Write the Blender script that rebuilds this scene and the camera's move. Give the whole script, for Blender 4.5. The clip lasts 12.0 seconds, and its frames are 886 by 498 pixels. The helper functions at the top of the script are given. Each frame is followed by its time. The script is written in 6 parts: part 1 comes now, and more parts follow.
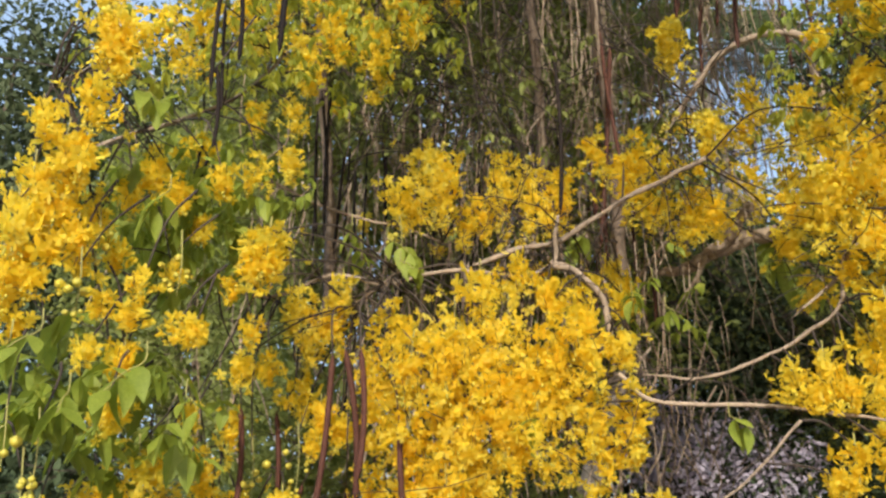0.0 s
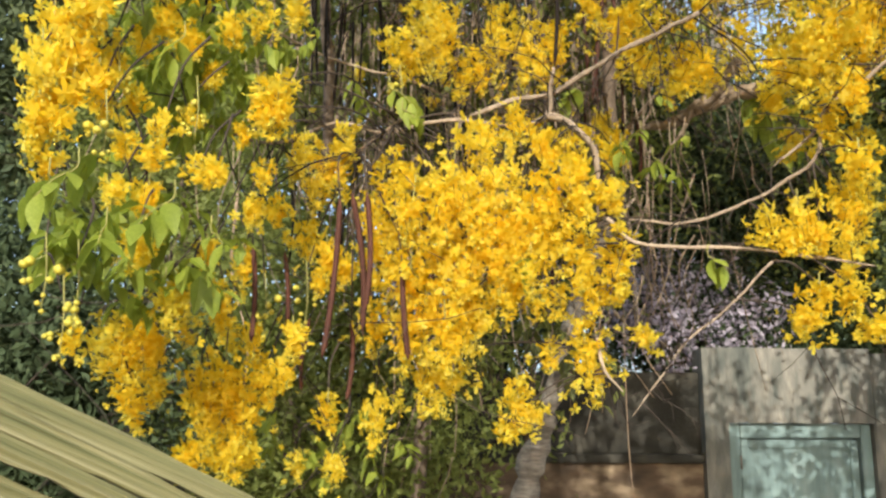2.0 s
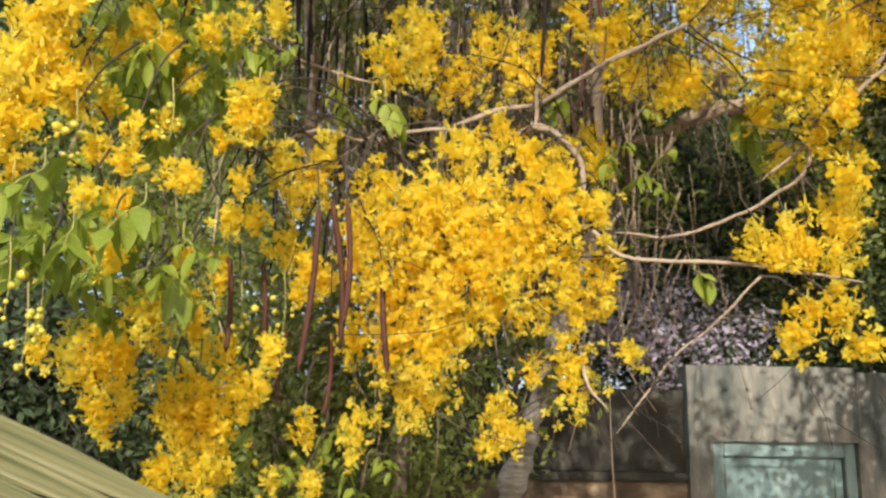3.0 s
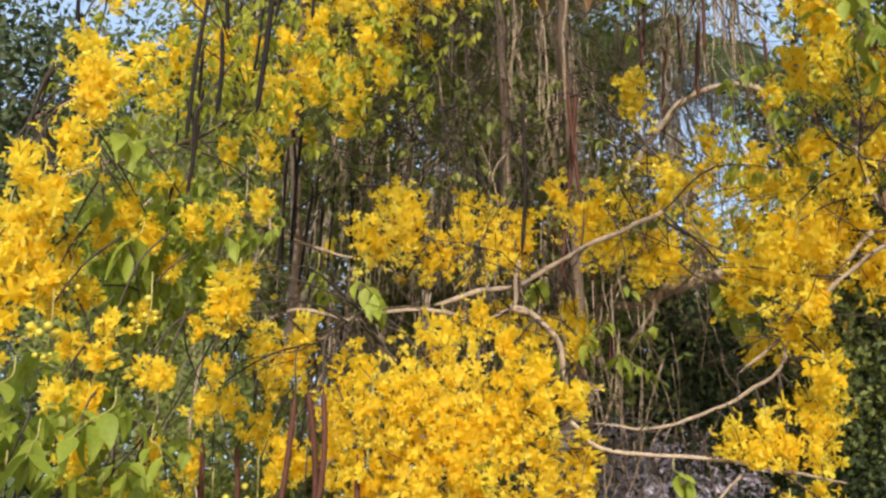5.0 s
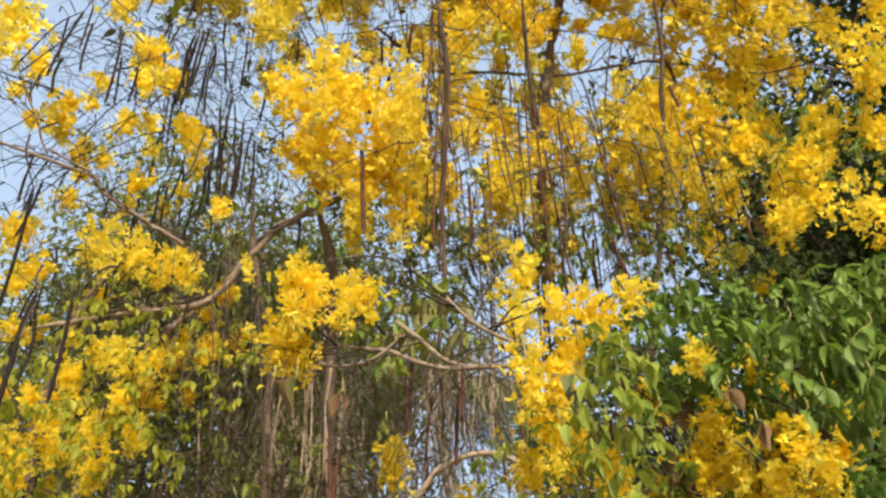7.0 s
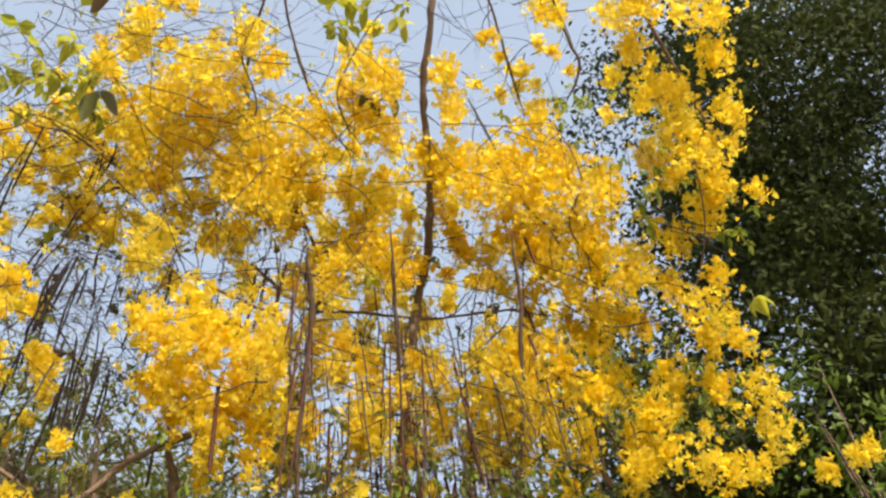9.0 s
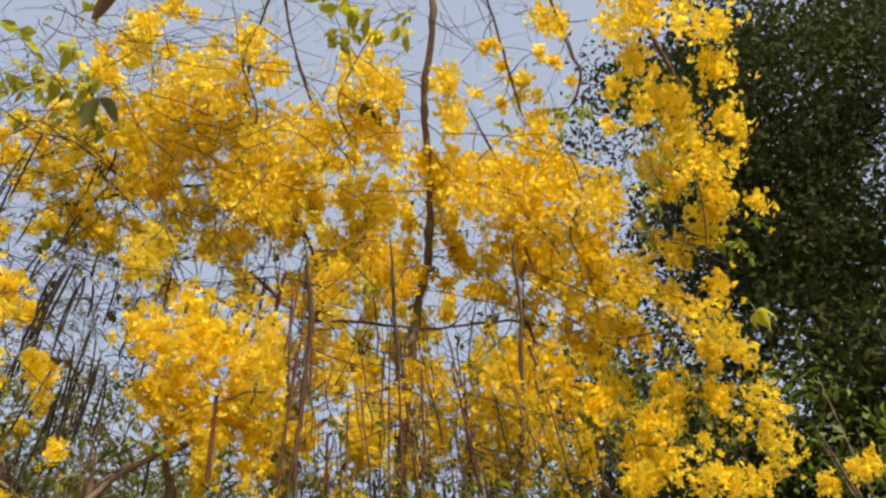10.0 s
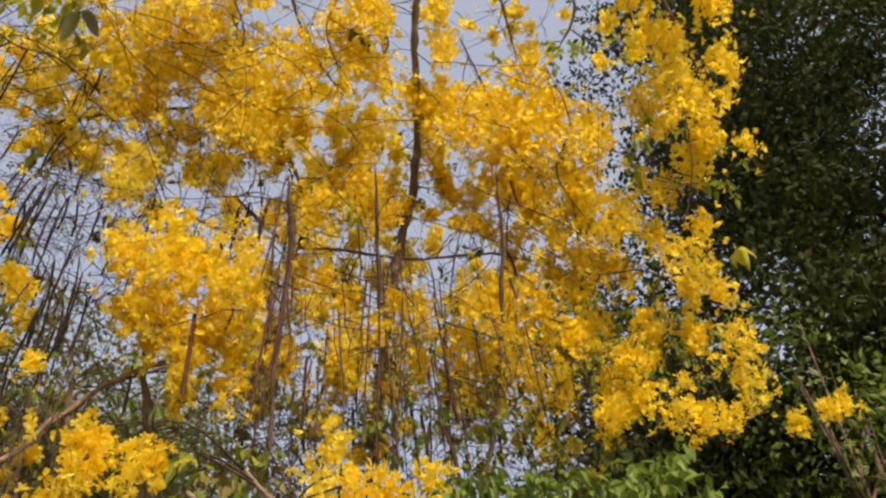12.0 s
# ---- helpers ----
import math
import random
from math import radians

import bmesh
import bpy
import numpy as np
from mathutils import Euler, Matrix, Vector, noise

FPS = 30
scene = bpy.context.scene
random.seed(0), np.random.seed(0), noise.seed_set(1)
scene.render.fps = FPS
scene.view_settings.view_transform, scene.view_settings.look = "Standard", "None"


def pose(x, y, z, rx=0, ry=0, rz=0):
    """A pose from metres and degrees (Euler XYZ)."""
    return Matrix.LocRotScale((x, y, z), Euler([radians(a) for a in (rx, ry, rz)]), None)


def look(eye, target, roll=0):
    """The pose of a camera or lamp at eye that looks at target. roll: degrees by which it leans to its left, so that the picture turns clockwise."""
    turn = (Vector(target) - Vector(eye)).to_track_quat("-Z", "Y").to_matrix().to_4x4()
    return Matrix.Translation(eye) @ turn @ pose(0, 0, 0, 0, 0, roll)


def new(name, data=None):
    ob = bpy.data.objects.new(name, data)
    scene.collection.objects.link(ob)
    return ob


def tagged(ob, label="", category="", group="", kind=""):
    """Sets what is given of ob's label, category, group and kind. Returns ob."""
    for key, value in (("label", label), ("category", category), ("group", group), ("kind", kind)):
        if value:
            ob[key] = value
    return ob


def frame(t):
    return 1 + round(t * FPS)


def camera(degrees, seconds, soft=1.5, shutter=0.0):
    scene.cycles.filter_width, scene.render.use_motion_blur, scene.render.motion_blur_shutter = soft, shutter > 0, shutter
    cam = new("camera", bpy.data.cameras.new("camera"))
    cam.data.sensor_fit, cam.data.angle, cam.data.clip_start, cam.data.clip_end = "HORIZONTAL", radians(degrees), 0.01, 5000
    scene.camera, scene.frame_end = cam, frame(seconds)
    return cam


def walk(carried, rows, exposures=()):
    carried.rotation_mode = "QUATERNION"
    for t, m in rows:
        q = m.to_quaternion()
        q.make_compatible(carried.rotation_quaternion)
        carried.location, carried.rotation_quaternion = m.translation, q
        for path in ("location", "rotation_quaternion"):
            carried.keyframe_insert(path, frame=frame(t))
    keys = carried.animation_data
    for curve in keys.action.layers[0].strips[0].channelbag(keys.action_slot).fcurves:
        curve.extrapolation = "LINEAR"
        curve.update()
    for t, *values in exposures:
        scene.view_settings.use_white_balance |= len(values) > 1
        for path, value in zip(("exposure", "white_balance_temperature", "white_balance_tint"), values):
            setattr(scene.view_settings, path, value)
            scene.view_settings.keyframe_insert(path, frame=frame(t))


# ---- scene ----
cam = camera(52.9, 12.0, soft=2.5, shutter=0.008)
METRES, EYE, TILT, LEAN, TURN = 1.3, 1.7, 20.5, 0.0, 0.0
ROWS = [
    (0.0, 0.0, 0.0, 0.0, -0.0, 0.0, -0.0),
    (0.5, 0.0128, -0.0407, -0.057, 0.14, -4.58, 0.21),
    (1.0, -0.0735, -0.1051, -0.0328, -1.12, -8.21, -0.26),
    (1.5, -0.0731, -0.1214, -0.0266, -1.21, -9.32, -0.55),
    (2.0, -0.0533, -0.134, -0.0133, -1.18, -9.29, -0.79),
    (2.5, -0.0441, -0.0983, -0.0249, -1.78, -8.77, -1.32),
    (4.5, -0.0216, -0.0505, 0.0051, -2.1, -3.9, -1.96),
    (5.0, -0.0108, -0.0712, 0.1135, -2.48, 0.21, -2.3),
    (5.5, -0.0016, -0.0853, 0.2085, -4.13, 4.55, -2.67),
    (6.0, 0.0096, -0.0905, 0.2575, -6.97, 9.78, -3.07),
    (6.5, 0.024, -0.1144, 0.2863, -11.47, 15.25, -3.46),
    (7.0, 0.0611, -0.1352, 0.3036, -16.23, 20.62, -3.51),
    (7.5, 0.1015, -0.1691, 0.3085, -20.03, 26.11, -2.93),
    (9.5, 0.1564, -0.2499, 0.3217, -23.77, 36.44, -2.54),
    (10.0, 0.1448, -0.2255, 0.3331, -23.93, 36.39, -2.74),
    (10.5, 0.1473, -0.2333, 0.3359, -23.97, 36.25, -2.97),
    (11.0, 0.1711, -0.2447, 0.3283, -23.94, 36.18, -3.3),
    (11.5, 0.1891, -0.2411, 0.3154, -24.16, 35.03, -3.59),
    (12.0, 0.2212, -0.2273, 0.2898, -25.08, 32.75, -4.16),
]
walk(cam, [(t, pose(0, 0, EYE, TILT, LEAN, TURN) @ pose(METRES * x, METRES * y, METRES * z, 90 + pitch, roll, yaw)) for t, x, y, z, yaw, pitch, roll in ROWS],
     exposures=[(0.0, 0.86, 6250, 9), (1.0, 0.88, 6250, 9), (2.0, 1.1, 6300, 6), (4.5, 0.95, 6350, 10), (5.5, 0.98, 6400, 9), (6.5, 0.98, 6650, 8), (7.5, 1.07, 6950, 12), (9.5, 0.9, 7350, 15), (10.0, 0.68, 7500, 18), (12.0, 0.6, 7750, 22)])

# ---- sky and sun ----
SUN_HEIGHT, SUN_ROUND = radians(24), radians(184)
world = bpy.data.worlds.new("sky")
scene.world = world
world.use_nodes = True
wt = world.node_tree
sky = wt.nodes.new("ShaderNodeTexSky")
sky.sky_type = "NISHITA"
sky.sun_disc = False
sky.sun_elevation, sky.sun_rotation = SUN_HEIGHT, SUN_ROUND
sky.air_density, sky.dust_density, sky.ozone_density = 1.0, 3.5, 1.2
wt.nodes["Background"].inputs["Strength"].default_value = 0.15
haze = wt.nodes.new("ShaderNodeMix")          # thin white haze over the whole sky
haze.data_type = "RGBA"
haze.inputs["Factor"].default_value = 0.5
haze.inputs["B"].default_value = (2.65, 3.35, 4.3, 1)
wt.links.new(sky.outputs[0], haze.inputs["A"])
wt.links.new(haze.outputs["Result"], wt.nodes["Background"].inputs["Color"])
sun = new("sun", bpy.data.lights.new("sun", "SUN"))
sun.data.energy, sun.data.angle, sun.data.color = 3.0, radians(0.5), (1.0, 0.93, 0.82)
to_sun = Vector((math.sin(SUN_ROUND) * math.cos(SUN_HEIGHT), math.cos(SUN_ROUND) * math.cos(SUN_HEIGHT), math.sin(SUN_HEIGHT)))
sun.matrix_world = look(to_sun * 60, (0, 0, 0))


# ---- materials ----
def material(name, ramp, scale=6.0, rough=0.6, glow_through=0.0, bump=0.0, bump_scale=60.0, island=0.5, coarse=1.5, stretch=(1, 1, 1), gloss=0.5):
    """A surface whose colour runs through ramp with two scales of noise, and from piece to piece; thin things also let light through."""
    m = bpy.data.materials.new(name)
    m.use_nodes = True
    nt = m.node_tree
    N, K = nt.nodes.new, nt.links.new
    bsdf = nt.nodes["Principled BSDF"]
    co = N("ShaderNodeTexCoord")
    mp = N("ShaderNodeMapping")
    mp.inputs["Scale"].default_value = stretch
    K(co.outputs["Object"], mp.inputs["Vector"])
    fine, wide = N("ShaderNodeTexNoise"), N("ShaderNodeTexNoise")
    fine.inputs["Scale"].default_value, fine.inputs["Detail"].default_value = scale, 6
    wide.inputs["Scale"].default_value, wide.inputs["Detail"].default_value = coarse, 3
    K(mp.outputs[0], fine.inputs["Vector"]), K(mp.outputs[0], wide.inputs["Vector"])
    mix = N("ShaderNodeMath")
    mix.operation = "ADD"
    K(fine.outputs["Fac"], mix.inputs[0]), K(wide.outputs["Fac"], mix.inputs[1])
    half = N("ShaderNodeMath")
    half.operation = "MULTIPLY_ADD"
    half.inputs[1].default_value, half.inputs[2].default_value = 1.3 * (1 - island), -0.8 * (1 - island)
    K(mix.outputs[0], half.inputs[0])
    geo, info = N("ShaderNodeNewGeometry"), N("ShaderNodeObjectInfo")
    pick = N("ShaderNodeMath")
    pick.operation = "MULTIPLY_ADD"
    pick.inputs[1].default_value = 0.6 * island
    K(geo.outputs["Random Per Island"], pick.inputs[0]), K(half.outputs[0], pick.inputs[2])
    own = N("ShaderNodeMath")
    own.operation = "MULTIPLY_ADD"
    own.inputs[1].default_value = 0.5 * island
    K(info.outputs["Random"], own.inputs[0]), K(pick.outputs[0], own.inputs[2])
    cr = N("ShaderNodeValToRGB")
    for i, c in enumerate(ramp):
        e = cr.color_ramp.elements[i] if i < 2 else cr.color_ramp.elements.new(1)
        e.color = (*c, 1)
    for i, e in enumerate(cr.color_ramp.elements):
        e.position = i / (len(ramp) - 1)
    K(own.outputs[0], cr.inputs[0])
    K(cr.outputs[0], bsdf.inputs["Base Color"])
    bsdf.inputs["Roughness"].default_value = rough
    bsdf.inputs["Specular IOR Level"].default_value = gloss
    if bump:
        b = N("ShaderNodeBump")
        bn = N("ShaderNodeTexNoise")
        bn.inputs["Scale"].default_value, bn.inputs["Detail"].default_value = bump_scale, 5
        K(mp.outputs[0], bn.inputs["Vector"])
        b.inputs["Strength"].default_value, b.inputs["Distance"].default_value = bump, 0.01
        K(bn.outputs["Fac"], b.inputs["Height"]), K(b.outputs[0], bsdf.inputs["Normal"])
    if glow_through:
        tr = N("ShaderNodeBsdfTranslucent")
        K(cr.outputs[0], tr.inputs["Color"])
        ms = N("ShaderNodeMixShader")
        ms.inputs[0].default_value = glow_through
        K(bsdf.outputs[0], ms.inputs[1]), K(tr.outputs[0], ms.inputs[2])
        K(ms.outputs[0], nt.nodes["Material Output"].inputs["Surface"])
    return m


PETAL = material("petal", [(0.80, 0.46, 0.010), (0.88, 0.64, 0.026), (0.91, 0.755, 0.08), (0.92, 0.84, 0.22)], 40, 0.65, 0.74, gloss=0.2)
BUD = material("bud", [(0.33, 0.28, 0.03), (0.48, 0.42, 0.05), (0.66, 0.53, 0.06)], 30, 0.5, 0.2)
STALK = material("raceme stalk", [(0.20, 0.17, 0.04), (0.32, 0.30, 0.08)], 30, 0.6)
# darker pod for the higher ones: their silhouette against the sky is in the colour
POD_BLACK = material("silhouette black pod", [(0.005, 0.004, 0.004), (0.011, 0.008, 0.007), (0.028, 0.018, 0.014)], 25, 0.8, bump=0.3, bump_scale=90, gloss=0.15)
POD = material("ripe pod", [(0.022, 0.009, 0.006), (0.052, 0.018, 0.011), (0.10, 0.036, 0.021)], 25, 0.75, bump=0.3, bump_scale=90, gloss=0.25)
BARK_PALE = material("pale branch bark", [(0.13, 0.095, 0.065), (0.26, 0.195, 0.135), (0.42, 0.33, 0.24)], 30, 0.85, bump=0.6, bump_scale=70, island=0.25)
BARK_DARK = material("dark branch bark", [(0.06, 0.04, 0.03), (0.12, 0.085, 0.06), (0.20, 0.15, 0.10)], 25, 0.85, bump=0.6, bump_scale=60, island=0.25)
BARK_TAN = material("tan branch bark", [(0.085, 0.06, 0.042), (0.19, 0.14, 0.098), (0.33, 0.255, 0.185)], 28, 0.85, bump=0.6, bump_scale=65, island=0.25)
# the dark bark again, with the shade inside the tall crown painted into it
BARK_SHADE = material("shaded blackish bark", [(0.010, 0.008, 0.006), (0.022, 0.017, 0.013), (0.045, 0.035, 0.027)], 18, 0.9, bump=0.6, bump_scale=40, island=0.2, gloss=0.2)
BARK_TRUNK = material("banded trunk bark", [(0.045, 0.038, 0.03), (0.19, 0.165, 0.135), (0.46, 0.41, 0.35)], 14, 0.9, bump=0.8, bump_scale=25, island=0.2, stretch=(1, 1, 4))
LEAF = material("fresh leaflet", [(0.11, 0.15, 0.014), (0.25, 0.31, 0.034), (0.46, 0.50, 0.085)], 20, 0.6, 0.55, bump=0.15, bump_scale=80)
LEAF_BUSH = material("mid-green leaflet", [(0.05, 0.10, 0.012), (0.125, 0.205, 0.026), (0.27, 0.37, 0.055)], 20, 0.5, 0.42, bump=0.15, bump_scale=80)
# paler copy of the fresh leaflet: the crown's backlight is put into its colour
LEAF_LIME = material("sunlit yellow-green leaves", [(0.18, 0.22, 0.016), (0.38, 0.40, 0.04), (0.58, 0.55, 0.09)], 20, 0.6, 0.65)
LEAF_DULL = material("dull leaflet", [(0.055, 0.065, 0.014), (0.105, 0.115, 0.026), (0.20, 0.135, 0.05)], 20, 0.6, 0.3, bump=0.2, bump_scale=60)
LEAF_DRY = material("dry leaf", [(0.07, 0.04, 0.018), (0.15, 0.088, 0.04), (0.25, 0.155, 0.075)], 20, 0.75, 0.2, bump=0.3, bump_scale=60, gloss=0.2)
TWIG = material("thin twig bark", [(0.02, 0.014, 0.011), (0.05, 0.037, 0.029), (0.12, 0.09, 0.066)], 25, 0.9, island=0.6, gloss=0.25)
LEAF_OLIVE = material("olive thicket leaves", [(0.095, 0.118, 0.026), (0.20, 0.232, 0.052), (0.38, 0.39, 0.115)], 3, 0.62, 0.55, coarse=0.5)
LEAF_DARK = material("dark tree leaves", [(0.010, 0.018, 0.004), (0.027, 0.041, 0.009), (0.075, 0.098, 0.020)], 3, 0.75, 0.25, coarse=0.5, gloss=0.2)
LEAF_FAR = material("far tree leaves", [(0.02, 0.034, 0.014), (0.042, 0.064, 0.022), (0.085, 0.11, 0.042)], 2, 0.8, 0.2, coarse=0.4)
VINE = material("dry hanging vine", [(0.14, 0.092, 0.058), (0.28, 0.195, 0.128), (0.46, 0.35, 0.24)], 20, 0.85)
PALM_LEAF = material("palm leaflet", [(0.03, 0.05, 0.02), (0.07, 0.10, 0.04), (0.13, 0.16, 0.08)], 12, 0.35, 0.15)
FROND_SKIN = material("fading palm stalk skin", [(0.04, 0.042, 0.013), (0.115, 0.112, 0.04), (0.20, 0.18, 0.08), (0.36, 0.32, 0.19)], 5, 0.6, bump=0.8, bump_scale=6, island=0.08, stretch=(0.35, 26, 26))
CONCRETE = material("stained concrete", [(0.03, 0.033, 0.029), (0.10, 0.105, 0.092), (0.20, 0.185, 0.155), (0.36, 0.33, 0.275)], 6, 0.9, bump=0.6, bump_scale=40, island=0.0, coarse=1.8, stretch=(1.6, 1, 0.5))
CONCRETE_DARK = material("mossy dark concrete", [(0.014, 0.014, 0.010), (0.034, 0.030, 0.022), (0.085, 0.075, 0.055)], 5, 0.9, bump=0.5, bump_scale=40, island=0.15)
# plaster with sun dapples painted in as beige patches on a darker ground
OCHRE = material("dappled ochre plaster", [(0.035, 0.024, 0.016), (0.10, 0.066, 0.04), (0.34, 0.255, 0.165)], 3, 0.9, bump=0.4, bump_scale=50, island=0.05, coarse=2.5, stretch=(1, 1, 2))
TEAL = material("weathered teal paint", [(0.07, 0.105, 0.105), (0.15, 0.215, 0.21), (0.26, 0.325, 0.31)], 5, 0.6, bump=0.25, bump_scale=30, island=0.1, coarse=2.2, stretch=(2.2, 1, 0.6))
LEAF_GREY = material("grey-green tree leaves", [(0.03, 0.044, 0.016), (0.066, 0.086, 0.030), (0.13, 0.15, 0.06)], 2, 0.75, 0.25, coarse=0.4)
LEAF_MAUVE = material("pale mauve shrub leaves", [(0.12, 0.10, 0.11), (0.32, 0.27, 0.32), (0.56, 0.50, 0.58)], 4, 0.7, 0.3, coarse=0.8)
SOIL = material("dry soil and leaf litter", [(0.10, 0.07, 0.045), (0.18, 0.13, 0.085), (0.28, 0.21, 0.14)], 9, 0.95, bump=0.8, bump_scale=30, island=0.0)


# ---- building helpers ----
def mesh(name, verts, faces, mat, smooth=True):
    me = bpy.data.meshes.new(name)
    me.from_pydata([tuple(v) for v in verts], [], [tuple(f) for f in faces])
    me.materials.append(mat)
    if smooth:
        me.polygons.foreach_set("use_smooth", [True] * len(me.polygons))
    me.update()
    return me


def part(name, me, parent, label="", m=None, kind=""):
    ob = new(name, me)
    ob.parent = parent
    if m is not None:
        ob.matrix_basis = m
    return tagged(ob, label=label, kind=kind)


def thing(name, label, category, at=(0, 0, 0), group="", kind=""):
    ob = new(name)
    ob.location = at
    ob.empty_display_size = 0.1
    return tagged(ob, label=label, category=category, group=group, kind=kind)


def smooth_line(pts, steps=5):
    """A curve through the points."""
    p = [Vector(q) for q in pts]
    if len(p) == 2:
        return [p[0].lerp(p[1], i / steps) for i in range(steps + 1)]
    p = [2 * p[0] - p[1]] + p + [2 * p[-1] - p[-2]]
    out = []
    for i in range(1, len(p) - 2):
        a, b, c, d = p[i - 1:i + 3]
        for k in range(steps):
            t = k / steps
            out.append(0.5 * (2 * b + (c - a) * t + (2 * a - 5 * b + 4 * c - d) * t * t + (3 * b - a - 3 * c + d) * t ** 3))
    return out + [p[-2]]


def tube(pts, r0, r1, sides=6, rng=None, knots=0.0):
    """Vertices and faces of a tapering, slightly uneven round rod along pts."""
    V, Fc = [], []
    n = len(pts)
    for i, p in enumerate(pts):
        d = (pts[min(i + 1, n - 1)] - pts[max(i - 1, 0)]).normalized()
        u = d.orthogonal().normalized() if i == 0 else (u - d * u.dot(d)).normalized()
        w = d.cross(u)
        r = r0 + (r1 - r0) * i / max(1, n - 1)
        if rng:
            r *= (1 + rng.uniform(-knots, knots)) * (0.35 + 0.65 * min(1, (n - 1 - i) / 3) if n > 8 else 1)
        for k in range(sides):
            a = 2 * math.pi * k / sides
            V.append(p + (u * math.cos(a) + w * math.sin(a)) * r)
    for i in range(n - 1):
        for k in range(sides):
            a, b = i * sides + k, i * sides + (k + 1) % sides
            Fc.append((a, b, b + sides, a + sides))
    Fc.append(tuple(range(sides - 1, -1, -1)))
    Fc.append(tuple(range((n - 1) * sides, n * sides)))
    return V, Fc


class Pile:
    """Gathers many small pieces into one mesh."""

    def __init__(self):
        self.v, self.f = [], []

    def add(self, V, Fc):
        n = len(self.v)
        self.v += V
        self.f += [tuple(i + n for i in f) for f in Fc]


def box(lo, hi):
    x0, y0, z0 = lo
    x1, y1, z1 = hi
    V = [(x0, y0, z0), (x1, y0, z0), (x1, y1, z0), (x0, y1, z0), (x0, y0, z1), (x1, y0, z1), (x1, y1, z1), (x0, y1, z1)]
    return V, [(0, 3, 2, 1), (4, 5, 6, 7), (0, 1, 5, 4), (1, 2, 6, 5), (2, 3, 7, 6), (3, 0, 4, 7)]


def bevelled(name, lo, hi, mat, width=0.01, rough=0.0, cuts=0):
    bm = bmesh.new()
    V, Fc = box(lo, hi)
    vs = [bm.verts.new(v) for v in V]
    for f in Fc:
        bm.faces.new([vs[i] for i in f])
    bmesh.ops.bevel(bm, geom=bm.edges[:], offset=width, segments=2, affect="EDGES")
    if cuts:
        bmesh.ops.subdivide_edges(bm, edges=[e for e in bm.edges if e.calc_length() > 0.2], cuts=cuts, use_grid_fill=True)
        for v in bm.verts:
            v.co += Vector(noise.noise_vector(v.co * 3)) * rough
    me = bpy.data.meshes.new(name)
    bm.to_mesh(me)
    bm.free()
    me.materials.append(mat)
    return me


# ---- ground ----
def ground_height(x, y):
    return 0.05 * noise.noise((x * 0.4, y * 0.4, 0)) if math.hypot(x, y) < 40 else 0.0


gv, gf = [], []
steps = [-2000, -400, -120, -50] + [-30 + 1.5 * i for i in range(41)] + [50, 120, 400, 2000]
for yy in steps:
    for xx in steps:
        gv.append((xx, yy, ground_height(xx, yy) - 0.03))
w = len(steps)
for j in range(w - 1):
    for i in range(w - 1):
        gf.append((j * w + i, j * w + i + 1, (j + 1) * w + i + 1, (j + 1) * w + i))
tagged(new("ground", mesh("ground", gv, gf, SOIL)), label="dry brown soil strewn with leaf litter", category="ground", kind="structure")

# ---- boundary wall and gate ----
wall = thing("wall_back", "stained concrete boundary wall with a darker recessed panel", "wall", kind="structure")
part("panel", bevelled("panel", (2.50, 8.0, 0.0), (2.72, 8.3, 2.34), CONCRETE, 0.002, 0.008, 6), wall, "grey concrete pier")
part("panel", bevelled("panel", (2.722, 8.0, 1.66), (4.057, 8.3, 2.34), CONCRETE, 0.002, 0.008, 6), wall, "grey stained concrete lintel")
part("panel", bevelled("panel", (4.06, 8.0, 0.0), (9.5, 8.3, 2.3), CONCRETE, 0.012, 0.008, 6), wall)
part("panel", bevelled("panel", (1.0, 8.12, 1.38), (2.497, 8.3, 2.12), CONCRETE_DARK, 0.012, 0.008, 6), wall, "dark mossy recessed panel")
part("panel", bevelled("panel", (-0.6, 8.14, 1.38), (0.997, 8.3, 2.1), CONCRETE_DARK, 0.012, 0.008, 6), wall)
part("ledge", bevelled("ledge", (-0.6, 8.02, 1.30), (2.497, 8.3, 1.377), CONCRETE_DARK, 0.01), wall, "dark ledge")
part("panel", bevelled("panel", (-0.6, 8.08, 0.0), (2.497, 8.3, 1.297), OCHRE, 0.01, 0.006, 6), wall, "ochre plastered wall foot")
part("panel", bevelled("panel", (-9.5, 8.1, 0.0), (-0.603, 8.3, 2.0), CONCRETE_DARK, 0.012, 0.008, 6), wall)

gate = thing("door_1", "closed teal-painted metal gate in the concrete wall", "gate", at=(2.73, 8.06, 0), kind="structure")
part("gate_frame", bevelled("gate_frame", (0.0, 0.0, 0.0), (0.10, 0.14, 1.658), TEAL, 0.008), gate)
part("gate_frame", bevelled("gate_frame", (1.215, 0.0, 0.0), (1.315, 0.14, 1.658), TEAL, 0.008), gate)
part("gate_frame", bevelled("gate_frame", (0.103, 0.0, 1.53), (1.212, 0.14, 1.658), TEAL, 0.008), gate)
for lo, hi in (((0.06, 0.142, 0.0), (0.16, 0.18, 1.6)), ((1.15, 0.142, 0.0), (1.26, 0.18, 1.6)), ((0.163, 0.142, 1.46), (1.147, 0.18, 1.6))):
    part("gate_stop", bevelled("gate_stop", lo, hi, TEAL, 0.006), gate)
gate_leaf = part("gate_leaf", bevelled("gate_leaf", (0.115, 0.06, 0.03), (1.20, 0.10, 1.515), TEAL, 0.006), gate)
